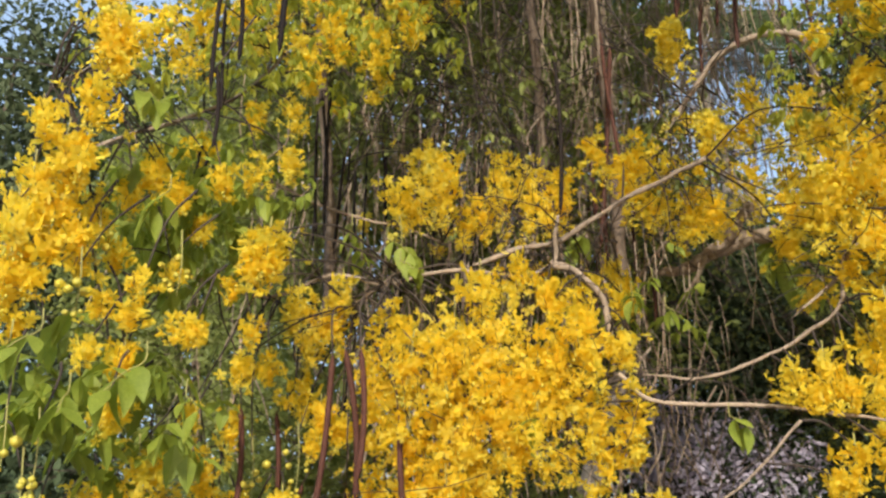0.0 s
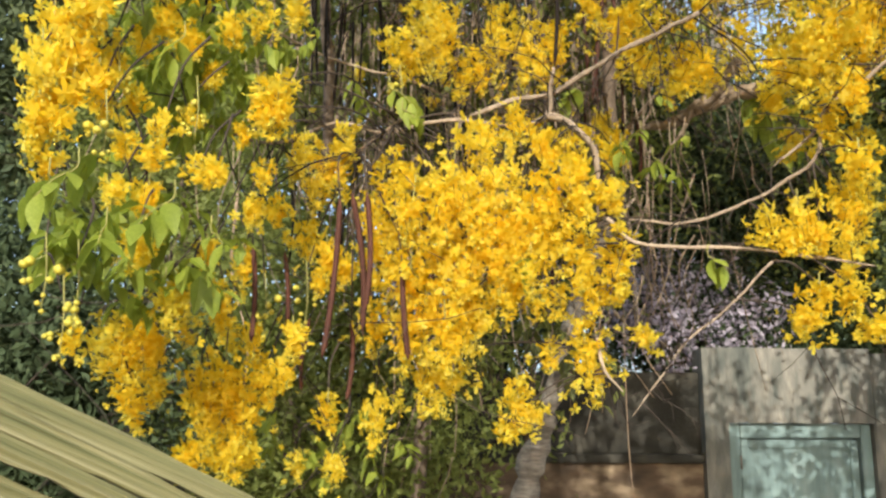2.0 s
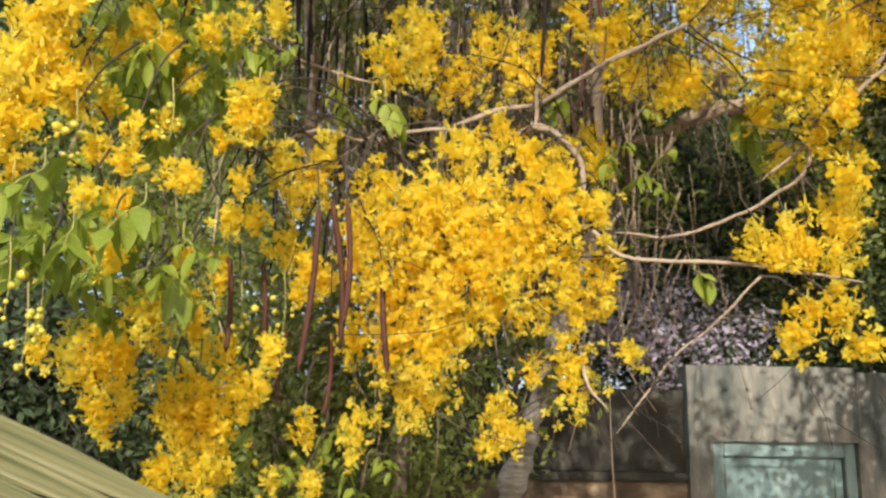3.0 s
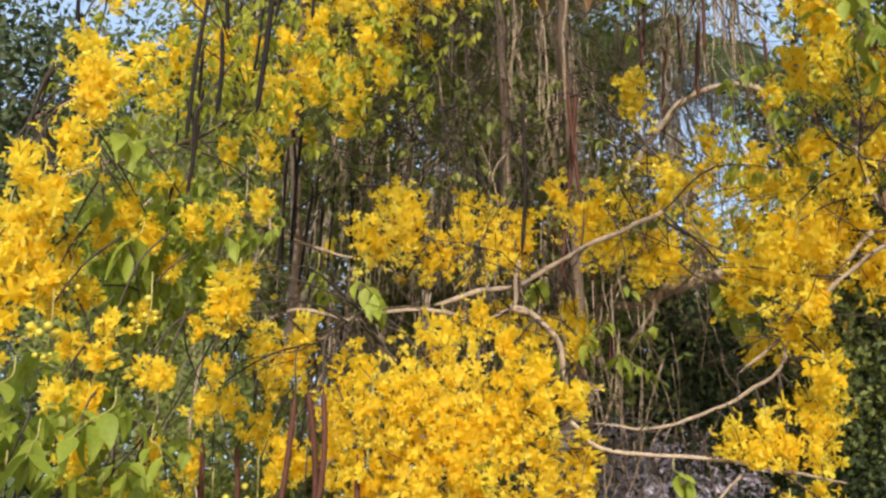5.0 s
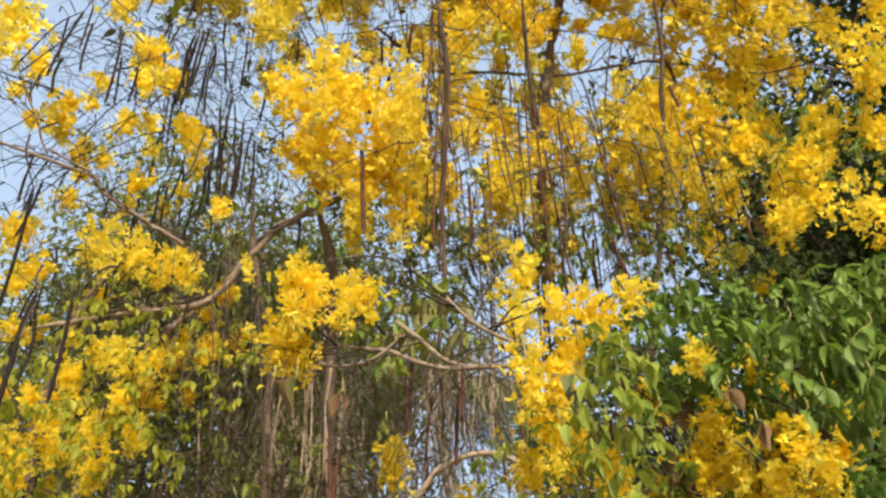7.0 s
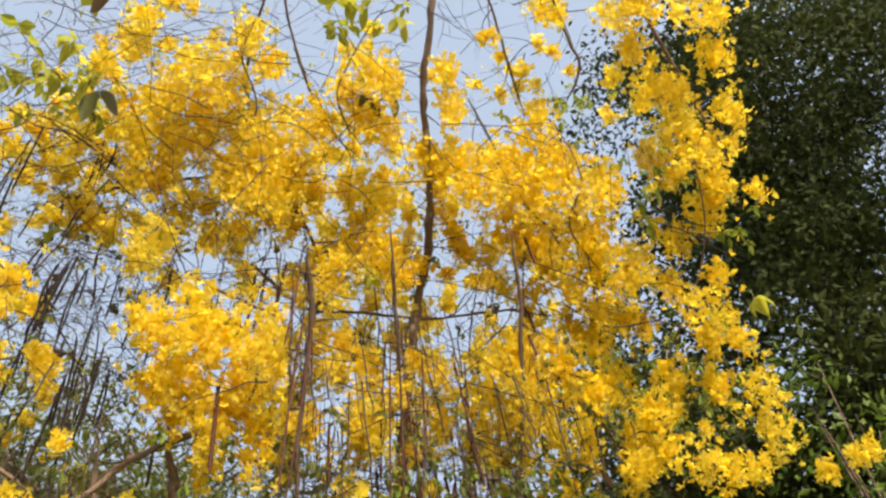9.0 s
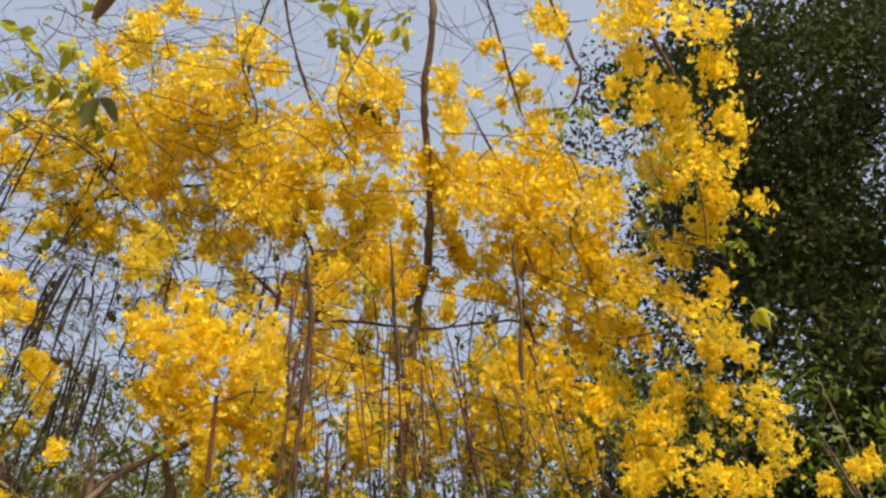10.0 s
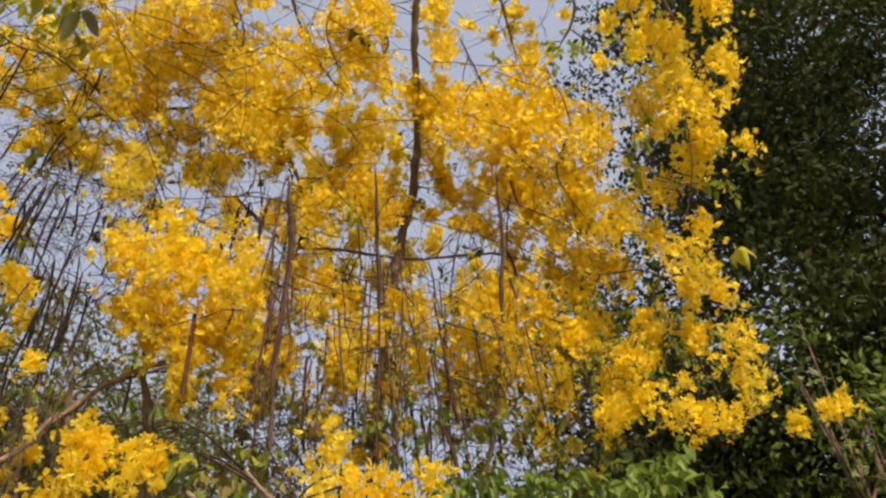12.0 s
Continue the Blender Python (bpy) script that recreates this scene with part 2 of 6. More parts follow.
for lo, hi in (((0.118, 0.035, 0.033), (0.19, 0.058, 1.512)), ((1.125, 0.035, 0.033), (1.197, 0.058, 1.512)), ((0.193, 0.035, 1.44), (1.122, 0.058, 1.512)), ((0.193, 0.035, 0.033), (1.122, 0.058, 0.12)), ((0.193, 0.035, 0.72), (1.122, 0.058, 0.79))):
    part("gate_rail", bevelled("gate_rail", lo, hi, TEAL, 0.005), gate_leaf)
part("latch", bevelled("latch", (1.10, 0.012, 0.88), (1.19, 0.033, 0.92), BARK_DARK, 0.006), gate, "rusty latch")
for hz in (0.3, 1.25):
    part("hinge", mesh("hinge", *tube([Vector((0.108, 0.025, hz)), Vector((0.108, 0.025, hz + 0.12))], 0.014, 0.014, 8), BARK_DARK), gate, "rusty hinge")

# ---- the flowering tree ----
tree = thing("golden_shower_tree", "golden shower tree in full yellow bloom with dark hanging pods", "tree", at=(0.42, 5.1, 0))
BASE = Matrix.Translation(-tree.location)
spots = []            # points along the limbs, where twigs can start
RNG = random.Random(11)


def limb(kind, r0, r1, *pts):
    line_ = smooth_line(pts, 6)
    line_ = [p + Vector(noise.noise_vector(p * 4)) * min(r0, 0.03) * 0.9 + Vector(noise.noise_vector(p * 11)) * (0.006 + r0 * 0.35) for p in line_]
    spots.extend((p, r0 + (r1 - r0) * i / len(line_)) for i, p in enumerate(line_))
    V, Fc = tube(line_, r0, r1, 8, RNG, 0.2)
    mat = {"trunk": BARK_TRUNK, "pale": BARK_PALE, "arch": BARK_PALE, "far": BARK_PALE, "upper": BARK_TAN}.get(kind, BARK_DARK)
    part("trunk" if kind == "trunk" else "branch", mesh("branch", V, Fc, mat), tree, m=BASE)


limb("trunk", 0.085, 0.06, (0.42, 5.1, -0.05), (0.47, 5.05, 0.6), (0.5, 5.0, 1.16), (0.56, 4.92, 1.47), (0.64, 4.75, 1.77), (0.86, 4.16, 2.66))
limb("stem", 0.035, 0.022, (0.86, 4.16, 2.66), (0.85, 4.05, 3.13), (0.8, 3.81, 3.79), (0.74, 3.62, 4.17), (0.69, 3.4, 4.52), (0.63, 3.16, 4.84), (0.51, 2.91, 5.13))
limb("stem", 0.03, 0.018, (-0.53, 3.98, 2.79), (-0.53, 3.84, 3.29), (-0.54, 3.64, 3.78), (-0.55, 3.44, 4.13), (-0.46, 3.23, 4.47), (-0.27, 2.95, 4.84))
limb("stem", 0.03, 0.016, (0.6, 4.29, 3.19), (0.52, 4.1, 3.74), (0.48, 3.91, 4.14), (0.43, 3.69, 4.52), (0.29, 3.41, 4.91), (0.21, 3.18, 5.18))
limb("stem", 0.014, 0.0172, (1.26, 3.42, 4.62), (1.23, 3.17, 4.95), (1.14, 2.83, 5.35), (1.06, 2.44, 5.7), (0.94, 2.19, 5.9))
limb("stem", 0.0187, 0.0109, (2.59, 3.53, 4.82), (2.56, 3.25, 5.18), (2.54, 3.08, 5.39), (2.5, 2.8, 5.67), (2.37, 2.42, 6.04), (2.15, 1.99, 6.41))
limb("stem", 0.0156, 0.0125, (2.08, 3.62, 5.29), (1.97, 3.38, 5.61), (1.83, 3.05, 5.99), (1.69, 2.74, 6.28), (1.53, 2.35, 6.59))

limb("pale", 0.0094, 0.0117, (0.96, 2.94, 3.16), (0.81, 3.02, 3.1), (0.65, 3.09, 3.03), (0.46, 3.17, 2.92), (0.29, 3.2, 2.9), (0.11, 3.24, 2.84))
limb("pale", 0.0078, 0.0125, (0.44, 3.09, 2.99), (0.43, 3.12, 2.92), (0.42, 3.16, 2.83), (0.33, 3.19, 2.78))
limb("pale", 0.0156, 0.0109, (0.42, 3.16, 2.82), (0.52, 3.16, 2.78), (0.61, 3.18, 2.67), (0.63, 3.22, 2.51))
limb("pale", 0.007, 0.0055, (-0.8, 3.41, 3.33), (-0.61, 3.48, 3.24), (-0.37, 3.54, 3.17), (-0.17, 3.56, 3.13), (0.03, 3.59, 3.06))
limb("pale", 0.0062, 0.0086, (-1.01, 3.14, 2.79), (-0.82, 3.2, 2.74), (-0.65, 3.24, 2.72), (-0.43, 3.25, 2.8), (-0.21, 3.27, 2.78), (0.02, 3.25, 2.82), (0.33, 3.24, 2.8))
limb("pale", 0.0085, 0.005, (1.57, 2.23, 2.86), (1.45, 2.33, 2.81), (1.34, 2.44, 2.72), (1.22, 2.54, 2.63), (1.21, 2.59, 2.49), (1.08, 2.68, 2.4), (0.86, 2.78, 2.31), (0.65, 2.84, 2.32))
limb("pale", 0.0078, 0.0062, (0.56, 2.81, 2.32), (0.69, 2.8, 2.23), (1, 2.7, 2.2), (1.35, 2.56, 2.12))
limb("pale", 0.0043, 0.0025, (1.04, 2.59, 2.14), (0.89, 2.68, 1.98), (0.78, 2.72, 1.89), (0.71, 2.75, 1.78), (0.62, 2.78, 1.66))
limb("pale", 0.0078, 0.0047, (0.55, 2.98, 1.93), (0.58, 2.99, 1.81), (0.64, 2.98, 1.74))
limb("pale", 0.0085, 0.006, (1.47, 2.41, 2.89), (1.38, 2.5, 2.78), (1.27, 2.57, 2.7), (1.24, 2.62, 2.6), (1.1, 2.7, 2.48))
limb("pale", 0.0094, 0.0078, (1.38, 2.29, 3.13), (1.41, 2.32, 3.05), (1.46, 2.34, 2.94))
limb("pale", 0.0062, 0.0047, (-0.33, 3.1, 2.63), (-0.22, 3.08, 2.72), (-0.12, 3.05, 2.79))
limb("far", 0.05, 0.028, (2.03, 4.54, 3.57), (1.79, 4.66, 3.53), (1.56, 4.78, 3.46), (1.41, 4.85, 3.39), (1.24, 4.9, 3.39))
limb("far", 0.034, 0.03, (1.73, 4.57, 3.67), (1.6, 4.68, 3.52), (1.48, 4.76, 3.42))
limb("far", 0.0156, 0.0094, (1.5, 4.75, 3.43), (1.44, 4.81, 3.31), (1.33, 4.9, 3.15))
limb("far", 0.0156, 0.0109, (1.66, 4.51, 3.98), (1.42, 4.72, 3.7), (1.25, 4.85, 3.5), (1.06, 4.98, 3.26))
limb("arch", 0.0117, 0.0234, (1.04, 4.14, 3.69), (1.23, 3.96, 3.98), (1.38, 3.81, 4.16), (1.57, 3.72, 4.21), (1.74, 3.67, 4.16), (1.81, 3.74, 3.97), (1.87, 3.84, 3.71), (1.89, 3.96, 3.38))
limb("upper", 0.0094, 0.0156, (-0.91, 3.24, 4.16), (-0.64, 3.2, 4.3), (-0.24, 3.16, 4.43), (0.06, 3.11, 4.5), (0.23, 2.95, 4.69))
limb("upper", 0.0109, 0.0078, (0.01, 3.14, 4.47), (-0.16, 3.26, 4.29), (-0.18, 3.35, 4.15))
limb("upper", 0.0109, 0.0062, (0.18, 3.08, 4.69), (0.09, 3.31, 4.4), (0.01, 3.44, 4.2))
limb("upper", 0.007, 0.0094, (0.44, 2.18, 3.69), (0.65, 2.13, 3.69), (0.83, 2.11, 3.64), (1.15, 1.99, 3.61))
limb("upper", 0.007, 0.0094, (0.86, 2.04, 3.88), (0.98, 2.06, 3.79), (1.13, 2.05, 3.72), (1.22, 2.04, 3.68))
limb("upper", 0.0078, 0.0078, (-1.23, 2.47, 3.17), (-1.08, 2.48, 3.3))
limb("upper", 0.0094, 0.0062, (-1.37, 2.91, 3.1), (-1.2, 2.93, 3.23), (-0.76, 2.97, 3.44), (-0.54, 2.9, 3.67))
limb("upper", 0.0062, 0.0109, (-0.91, 2.63, 4.84), (-0.7, 2.7, 4.84), (-0.5, 2.75, 4.83), (-0.44, 2.8, 4.79), (-0.25, 2.88, 4.73), (-0.01, 2.96, 4.65))
limb("upper", 0.0047, 0.0078, (-0.69, 2.67, 4.87), (-0.51, 2.74, 4.84))
limb("upper", 0.0047, 0.0062, (-0.85, 2.41, 5.08), (-0.76, 2.56, 4.96), (-0.68, 2.7, 4.84))
limb("upper", 0.0156, 0.0094, (0.77, 2.99, 5.29), (0.43, 3.17, 5.16), (0.21, 3.35, 4.96), (0.12, 3.44, 4.85), (0.04, 3.59, 4.65), (-0.04, 3.68, 4.51))
limb("upper", 0.0094, 0.014, (-0.43, 3.53, 4.67), (-0.17, 3.52, 4.73), (0.08, 3.46, 4.82))
limb("upper", 0.0094, 0.0062, (0.06, 3.47, 4.82), (-0.08, 3.56, 4.68), (-0.19, 3.63, 4.57), (-0.18, 3.74, 4.38))
limb("upper", 0.0109, 0.014, (0.4, 2.61, 5.94), (0.66, 2.64, 5.89), (0.94, 2.65, 5.82))
limb("upper", 0.0062, 0.0047, (0.04, 3.49, 4.23), (0.12, 3.57, 4.1), (0.15, 3.67, 3.9))
limb("upper", 0.0062, 0.0062, (0.63, 3, 4.19), (0.64, 3.13, 3.98), (0.66, 3.25, 3.75))
limb("upper", 0.0078, 0.0062, (0.68, 2.06, 3.76), (0.88, 2.08, 3.65), (1.06, 2.03, 3.62), (1.18, 1.96, 3.65))
limb("upper", 0.0055, 0.0047, (0.33, 2.08, 3.65), (0.43, 2.1, 3.59), (0.59, 2.07, 3.59), (0.7, 1.99, 3.67))
limb("crown", 0.035, 0.022, (1.93, 3.43, 5.47), (1.93, 3.16, 6.1), (1.94, 2.97, 6.56), (1.92, 2.72, 6.74), (1.84, 2.42, 6.96), (1.76, 2.14, 7.27), (1.63, 1.85, 7.58), (1.53, 1.41, 7.89), (1.42, 1.15, 8.23))
limb("crown", 0.0094, 0.0109, (0.5, 1.56, 8.11), (0.67, 1.87, 7.99), (0.92, 2.2, 7.82), (1.22, 2.43, 7.67))
limb("crown", 0.0078, 0.0109, (1.8, 1.1, 8.03), (2.07, 1.41, 7.87), (2.39, 1.79, 7.62))
limb("crown", 0.0094, 0.0094, (2.22, 0.95, 8.07), (2.53, 1.24, 7.88), (2.67, 1.37, 7.79), (2.66, 1.61, 7.71))
limb("crown", 0.0125, 0.0156, (2.66, 0.69, 7.83), (3.07, 0.98, 7.57), (3.45, 1.23, 7.29), (3.66, 1.38, 7.1))
limb("crown", 0.0094, 0.0109, (-0.44, 3.2, 7.13), (-0.13, 3.07, 7.24), (0.2, 2.96, 7.33), (0.54, 2.82, 7.4))
limb("crown", 0.0109, 0.0094, (0.46, 1.64, 7.95), (0.46, 2.12, 7.77), (0.63, 2.5, 7.57))
limb("crown", 0.0109, 0.0125, (1.01, 2.74, 7.12), (1.23, 2.93, 6.95), (1.41, 3.22, 6.7))
limb("crown", 0.0109, 0.0094, (0.82, 3.05, 6.79), (1.25, 3.17, 6.62), (1.6, 3.07, 6.6), (2.03, 2.94, 6.55), (2.43, 2.72, 6.53), (2.77, 2.58, 6.44))
limb("crown", 0.0156, 0.0156, (-0.28, 3.77, 5.48), (-0.01, 3.88, 5.38))
limb("crown", 0.0156, 0.0094, (0.16, 4.06, 5.54), (0.43, 3.88, 5.74), (0.72, 3.75, 5.86), (0.97, 3.57, 6.01))
limb("crown", 0.0062, 0.0078, (1.95, 1.8, 7.63), (2.25, 2.03, 7.44))
limb("crown", 0.0125, 0.0094, (1.36, 3.61, 5.51), (1.19, 3.24, 5.94), (1.03, 2.75, 6.38))
limb("crown", 0.0094, 0.0125, (2.9, 2.88, 6.14), (3.16, 2.91, 5.94), (3.36, 3.05, 5.64))
limb("crown", 0.0062, 0.0094, (2.4, 2.16, 6.74), (2.49, 2.45, 6.52), (2.61, 2.76, 6.24), (2.62, 3.1, 5.96), (2.69, 3.4, 5.63))
limb("crown", 0.0055, 0.0086, (2.8, 2.12, 6.55), (2.99, 2.44, 6.24), (3.04, 2.76, 5.97), (3.21, 3.11, 5.52))
limb("crown", 0.0055, 0.0078, (1.53, 2.71, 6.73), (1.7, 3.04, 6.44), (1.79, 3.4, 6.1), (1.95, 3.72, 5.7))
limb("crown", 0.0047, 0.0078, (2.22, 2.58, 6.57), (2.28, 2.92, 6.29), (2.45, 3.21, 5.96), (2.49, 3.5, 5.65))
limb("crown", 0.0047, 0.0094, (3.24, 1.35, 6.8), (3.42, 1.66, 6.54), (3.48, 1.96, 6.35), (3.45, 2.37, 6.12), (3.42, 2.74, 5.86))
limb("crown", 0.0047, 0.007, (0.44, 2.08, 7.39), (0.59, 2.34, 7.26), (0.65, 2.62, 7.09), (0.8, 2.8, 6.96))
limb("crown", 0.0047, 0.0078, (0.32, 3.05, 6.68), (0.51, 3.29, 6.48), (0.61, 3.62, 6.18), (0.79, 3.85, 5.92))
limb("crown", 0.0039, 0.0062, (0.92, 2.02, 7.38), (1.1, 2.2, 7.27), (1.32, 2.28, 7.18))
limb("crown", 0.0047, 0.0078, (2.76, 2.43, 6.38), (3.04, 2.4, 6.23), (3.32, 2.2, 6.16), (3.58, 2.18, 5.97))
limb("crown", 0.0047, 0.007, (2.4, 1.56, 7.09), (2.65, 1.76, 6.89), (2.68, 2.05, 6.73), (2.92, 2.19, 6.52))
limb("crown", 0.0039, 0.007, (-0.85, 2.56, 7.04), (-0.65, 2.64, 7.03), (-0.42, 2.65, 7.06), (-0.03, 2.81, 6.99))
limb("crown", 0.0031, 0.0055, (-0.9, 2.22, 7.36), (-0.59, 2.43, 7.3), (-0.3, 2.61, 7.23))
limb("crown", 0.0055, 0.0031, (1.19, 2.13, 7.21), (1.04, 1.94, 7.33), (1.08, 1.61, 7.46), (1.17, 1.33, 7.54))
limb("crown", 0.007, 0.0039, (0.59, 2.38, 7.17), (0.56, 2.15, 7.29), (0.4, 1.93, 7.4), (0.44, 1.61, 7.52))
limb("crown", 0.007, 0.0039, (-0.47, 3.44, 6.48), (-0.31, 3.17, 6.72), (-0.18, 2.87, 6.94), (-0.01, 2.67, 7.08))
limb("crown", 0.0055, 0.0031, (-0.48, 3.65, 6.29), (-0.27, 3.46, 6.48), (0.02, 3.36, 6.59), (0.23, 3.17, 6.74))
limb("crown", 0.0062, 0.0047, (2.13, 1.91, 7.05), (2.38, 2.07, 6.87), (2.62, 2.15, 6.71), (2.75, 2.35, 6.52))


# one flower: five cupped petals round a short centre, some of them bent back or drooping
def flower(rng, size):
    V, Fc = [], []
    sag = rng.uniform(-0.25, 0.45)
    for k in range(5):
        a = 2 * math.pi * (k + rng.uniform(-0.16, 0.16)) / 5
        l, wd = size * rng.uniform(0.8, 1.2), size * rng.uniform(0.55, 0.85)
        lift = sag + rng.uniform(-0.3, 0.3)
        tip = lift + rng.uniform(-0.35, 0.35)
        twist = rng.uniform(-0.18, 0.18) * wd
        ca, sa = math.cos(a), math.sin(a)
        row = [(0, 0.002, 0), (-0.44 * wd, 0.52 * l, 0.5 * l * lift - twist), (0.44 * wd, 0.52 * l, 0.5 * l * lift + twist),
               (-0.27 * wd, 0.95 * l, 0.95 * l * tip - twist), (0.27 * wd, 0.98 * l, 0.95 * l * tip + twist)]
        n = len(V)
        V += [Vector((x * ca - y * sa, x * sa + y * ca, z)) for x, y, z in row]
        Fc += [(n, n + 2, n + 1), (n + 1, n + 2, n + 4, n + 3)]
    return V, Fc


def bud(rng, size):
    V = [Vector((0, 0, -size)), Vector((0, 0, size))] + [Vector((math.cos(a) * size * 0.75, math.sin(a) * size * 0.75, 0)) for a in (0, 1.57, 3.14, 4.71)]
    return V, [(0, 3, 2), (0, 4, 3), (0, 5, 4), (0, 2, 5), (1, 2, 3), (1, 3, 4), (1, 4, 5), (1, 5, 2)]


LENGTHS, WIDTHS = (0.10, 0.16, 0.24, 0.34, 0.46, 0.62), (0.10, 0.16, 0.22, 0.30)
FLOWERS = [flower(random.Random(700 + k), 1.0) for k in range(10)]
BLOSSOMS = [mesh("blossom", V, Fc, PETAL) for V, Fc in FLOWERS]


def make_raceme(length, width, seed):
    """Stalk, open blossoms and end buds of one hanging raceme, top at the origin, and where each blossom sits."""
    rng = random.Random(seed)
    stalk, open_, shut, seats = Pile(), Pile(), Pile(), []
    bend = Vector((rng.uniform(-0.12, 0.12), rng.uniform(-0.12, 0.12), 0)) * length
    axis = [Vector((0, 0, 0.04)) + Vector((bend.x * t * t, bend.y * t * t, -length * t)) for t in [i / 6 for i in range(7)]]
    stalk.add(*tube(axis, 0.003, 0.0012, 4))
    count = int(16 + 1080 * length * width ** 0.75)
    for i in range(count):
        t = (i + rng.random()) / count
        c = Vector((bend.x * t * t, bend.y * t * t, 0.02 - length * t))
        a = rng.uniform(0, 2 * math.pi)
        reach = 0.5 * width * (1 - 0.74 * t ** 1.2) * min(1.45, abs(rng.gauss(0.74, 0.32)))
        out = Vector((math.cos(a), math.sin(a), rng.uniform(-0.9, 0.15)))
        p = c + out * reach
        if i % 2:
            stalk.add([c + Vector((0.001, 0, 0)), c - Vector((0.001, 0, 0)), c + Vector((0, 0, 0.0015)), p], [(0, 1, 3), (1, 2, 3), (2, 0, 3)])
        if rng.random() < (0.05 if t < 0.7 else 0.4 if t < 0.88 else 0.85):
            V, Fc = bud(rng, rng.uniform(0.005, 0.009))
            shut.add([v + p for v in V], Fc)
            continue
        k = rng.randrange(len(FLOWERS))
        face = (out * 0.8 + Vector((rng.uniform(-0.7, 0.7), rng.uniform(-0.7, 0.7), rng.uniform(-1.1, 0.25)))).normalized()
        m = Matrix.Translation(p) @ face.to_track_quat("Z", "Y").to_matrix().to_4x4() @ Matrix.Rotation(rng.uniform(0, 6.283), 4, "Z") @ Matrix.Scale(rng.uniform(0.016, 0.029) * (1.05 if t < 0.6 else 0.72), 4)
        seats.append((k, m))
        open_.add([m @ v for v in FLOWERS[k][0]], FLOWERS[k][1])
    V, Fc = bud(rng, 0.007)
    shut.add([v + axis[-1] for v in V], Fc)
    return mesh("raceme", stalk.v, stalk.f, STALK), mesh("bloom", open_.v, open_.f, PETAL), mesh("bud_tip", shut.v, shut.f, BUD), seats


STOCK = {(i, j, k): make_raceme(L, W, 100 * i + 10 * j + k) for i, L in enumerate(LENGTHS) for j, W in enumerate(WIDTHS) for k in range(3)}
twigs = Pile()
LOOSE = random.Random(77)


def twig_to(p, rng):
    """A thin crooked twig from the nearest limb down to p."""
    near = sorted(spots, key=lambda s: (s[0] - p).length + (0.25 if s[0].z < p.z - 0.05 else 0))[:9]
    q = rng.choice(near)[0]
    gap = (q - p).length
    if gap > (0.7 if p.z < 4.5 else 0.4):
        q, gap = p + Vector((rng.uniform(-0.13, 0.13), rng.uniform(0.0, 0.2), rng.uniform(0.12, 0.3))), 0.28
    mid = p.lerp(q, 0.5) + Vector((rng.uniform(-0.1, 0.1), rng.uniform(-0.1, 0.1), rng.uniform(0.02, 0.16))) * gap
    twigs.add(*tube(smooth_line([q, mid, p], 4), 0.0045, 0.0025, 5))


def hang_racemes(rows, single=False):
    for x, y, z, length, width in rows:
        p = Vector((x, y, z))
        grown = 0.82 if x < 0.1 and 3.3 < z < 5.4 else 0.92 if x < -0.35 and z < 3.3 else 1.2 if z > 5.2 else 1.15 if z > 4.3 else 1.0          # the sunlit crown bears the largest blossoms
        length, width = 1.06 * length / grown, 1.15 * width / grown
        i = min(range(len(LENGTHS)), key=lambda n: abs(math.log(LENGTHS[n] / length)))
        j = min(range(len(WIDTHS)), key=lambda n: abs(math.log(WIDTHS[n] / width)))
        stalk, open_, shut, seats = STOCK[i, j, RNG.randrange(3)]
        sz, sw = min(1.25, max(0.75, length / LENGTHS[i])), min(1.25, max(0.75, width / WIDTHS[j]))
        m = BASE @ pose(x, y, z, RNG.uniform(-6, 6), RNG.uniform(-6, 6), RNG.uniform(0, 360)) @ Matrix.Diagonal((sw * grown, sw * grown, sz * grown, 1))
        ob = part("raceme", stalk, tree, m=m)
        if single:
            for k, seat in seats:
                part("blossom", BLOSSOMS[k], ob, m=seat)
        else:
            part("bloom", open_, ob, "bright yellow open blossoms", kind="stuff")
        part("bud_tip", shut, ob, "round yellow-green buds", kind="stuff")
        twig_to(p, RNG)
        strew(p, length * grown, width * grown, grown, 0.4 if grown < 1 else 0.6 if x > 2.2 else 1.0)


loose = Pile()


def strew(p, length, width, grown, share):
    """Stray blossoms and buds on thin stalks round a raceme, which fray its outline."""
    for k in range(int(share * (5 + 55 * width ** 0.6 * (length + 0.1)))):
        t = LOOSE.uniform(-0.1, 1.0)
        mid = p + Vector((LOOSE.gauss(0, 0.42), LOOSE.gauss(0, 0.42), 0)) * width * (1.15 - 0.45 * max(0, t)) - Vector((0, 0, length * t))
        for n in range(LOOSE.randint(1, 3)):
            q = mid + Vector((LOOSE.uniform(-1, 1), LOOSE.uniform(-1, 1), LOOSE.uniform(-1, 0.6))) * 0.03
            face = Vector((LOOSE.uniform(-1, 1), LOOSE.uniform(-1, 0.6), LOOSE.uniform(-1, 0.5))).normalized()
            m = Matrix.Translation(q) @ face.to_track_quat("Z", "Y").to_matrix().to_4x4() @ Matrix.Rotation(LOOSE.uniform(0, 6.283), 4, "Z") @ Matrix.Scale(LOOSE.uniform(0.010, 0.025) * grown, 4)
            V, Fc = LOOSE.choice(FLOWERS)
            loose.add([m @ v for v in V], Fc)
        up = mid + Vector((LOOSE.uniform(-0.03, 0.03), LOOSE.uniform(-0.03, 0.03), LOOSE.uniform(0.03, 0.09)))
        twigs.add([up + Vector((0.0012, 0, 0)), up - Vector((0.0012, 0, 0)), up + Vector((0, 0.0012, 0)), mid], [(0, 1, 3), (1, 2, 3), (2, 0, 3)])


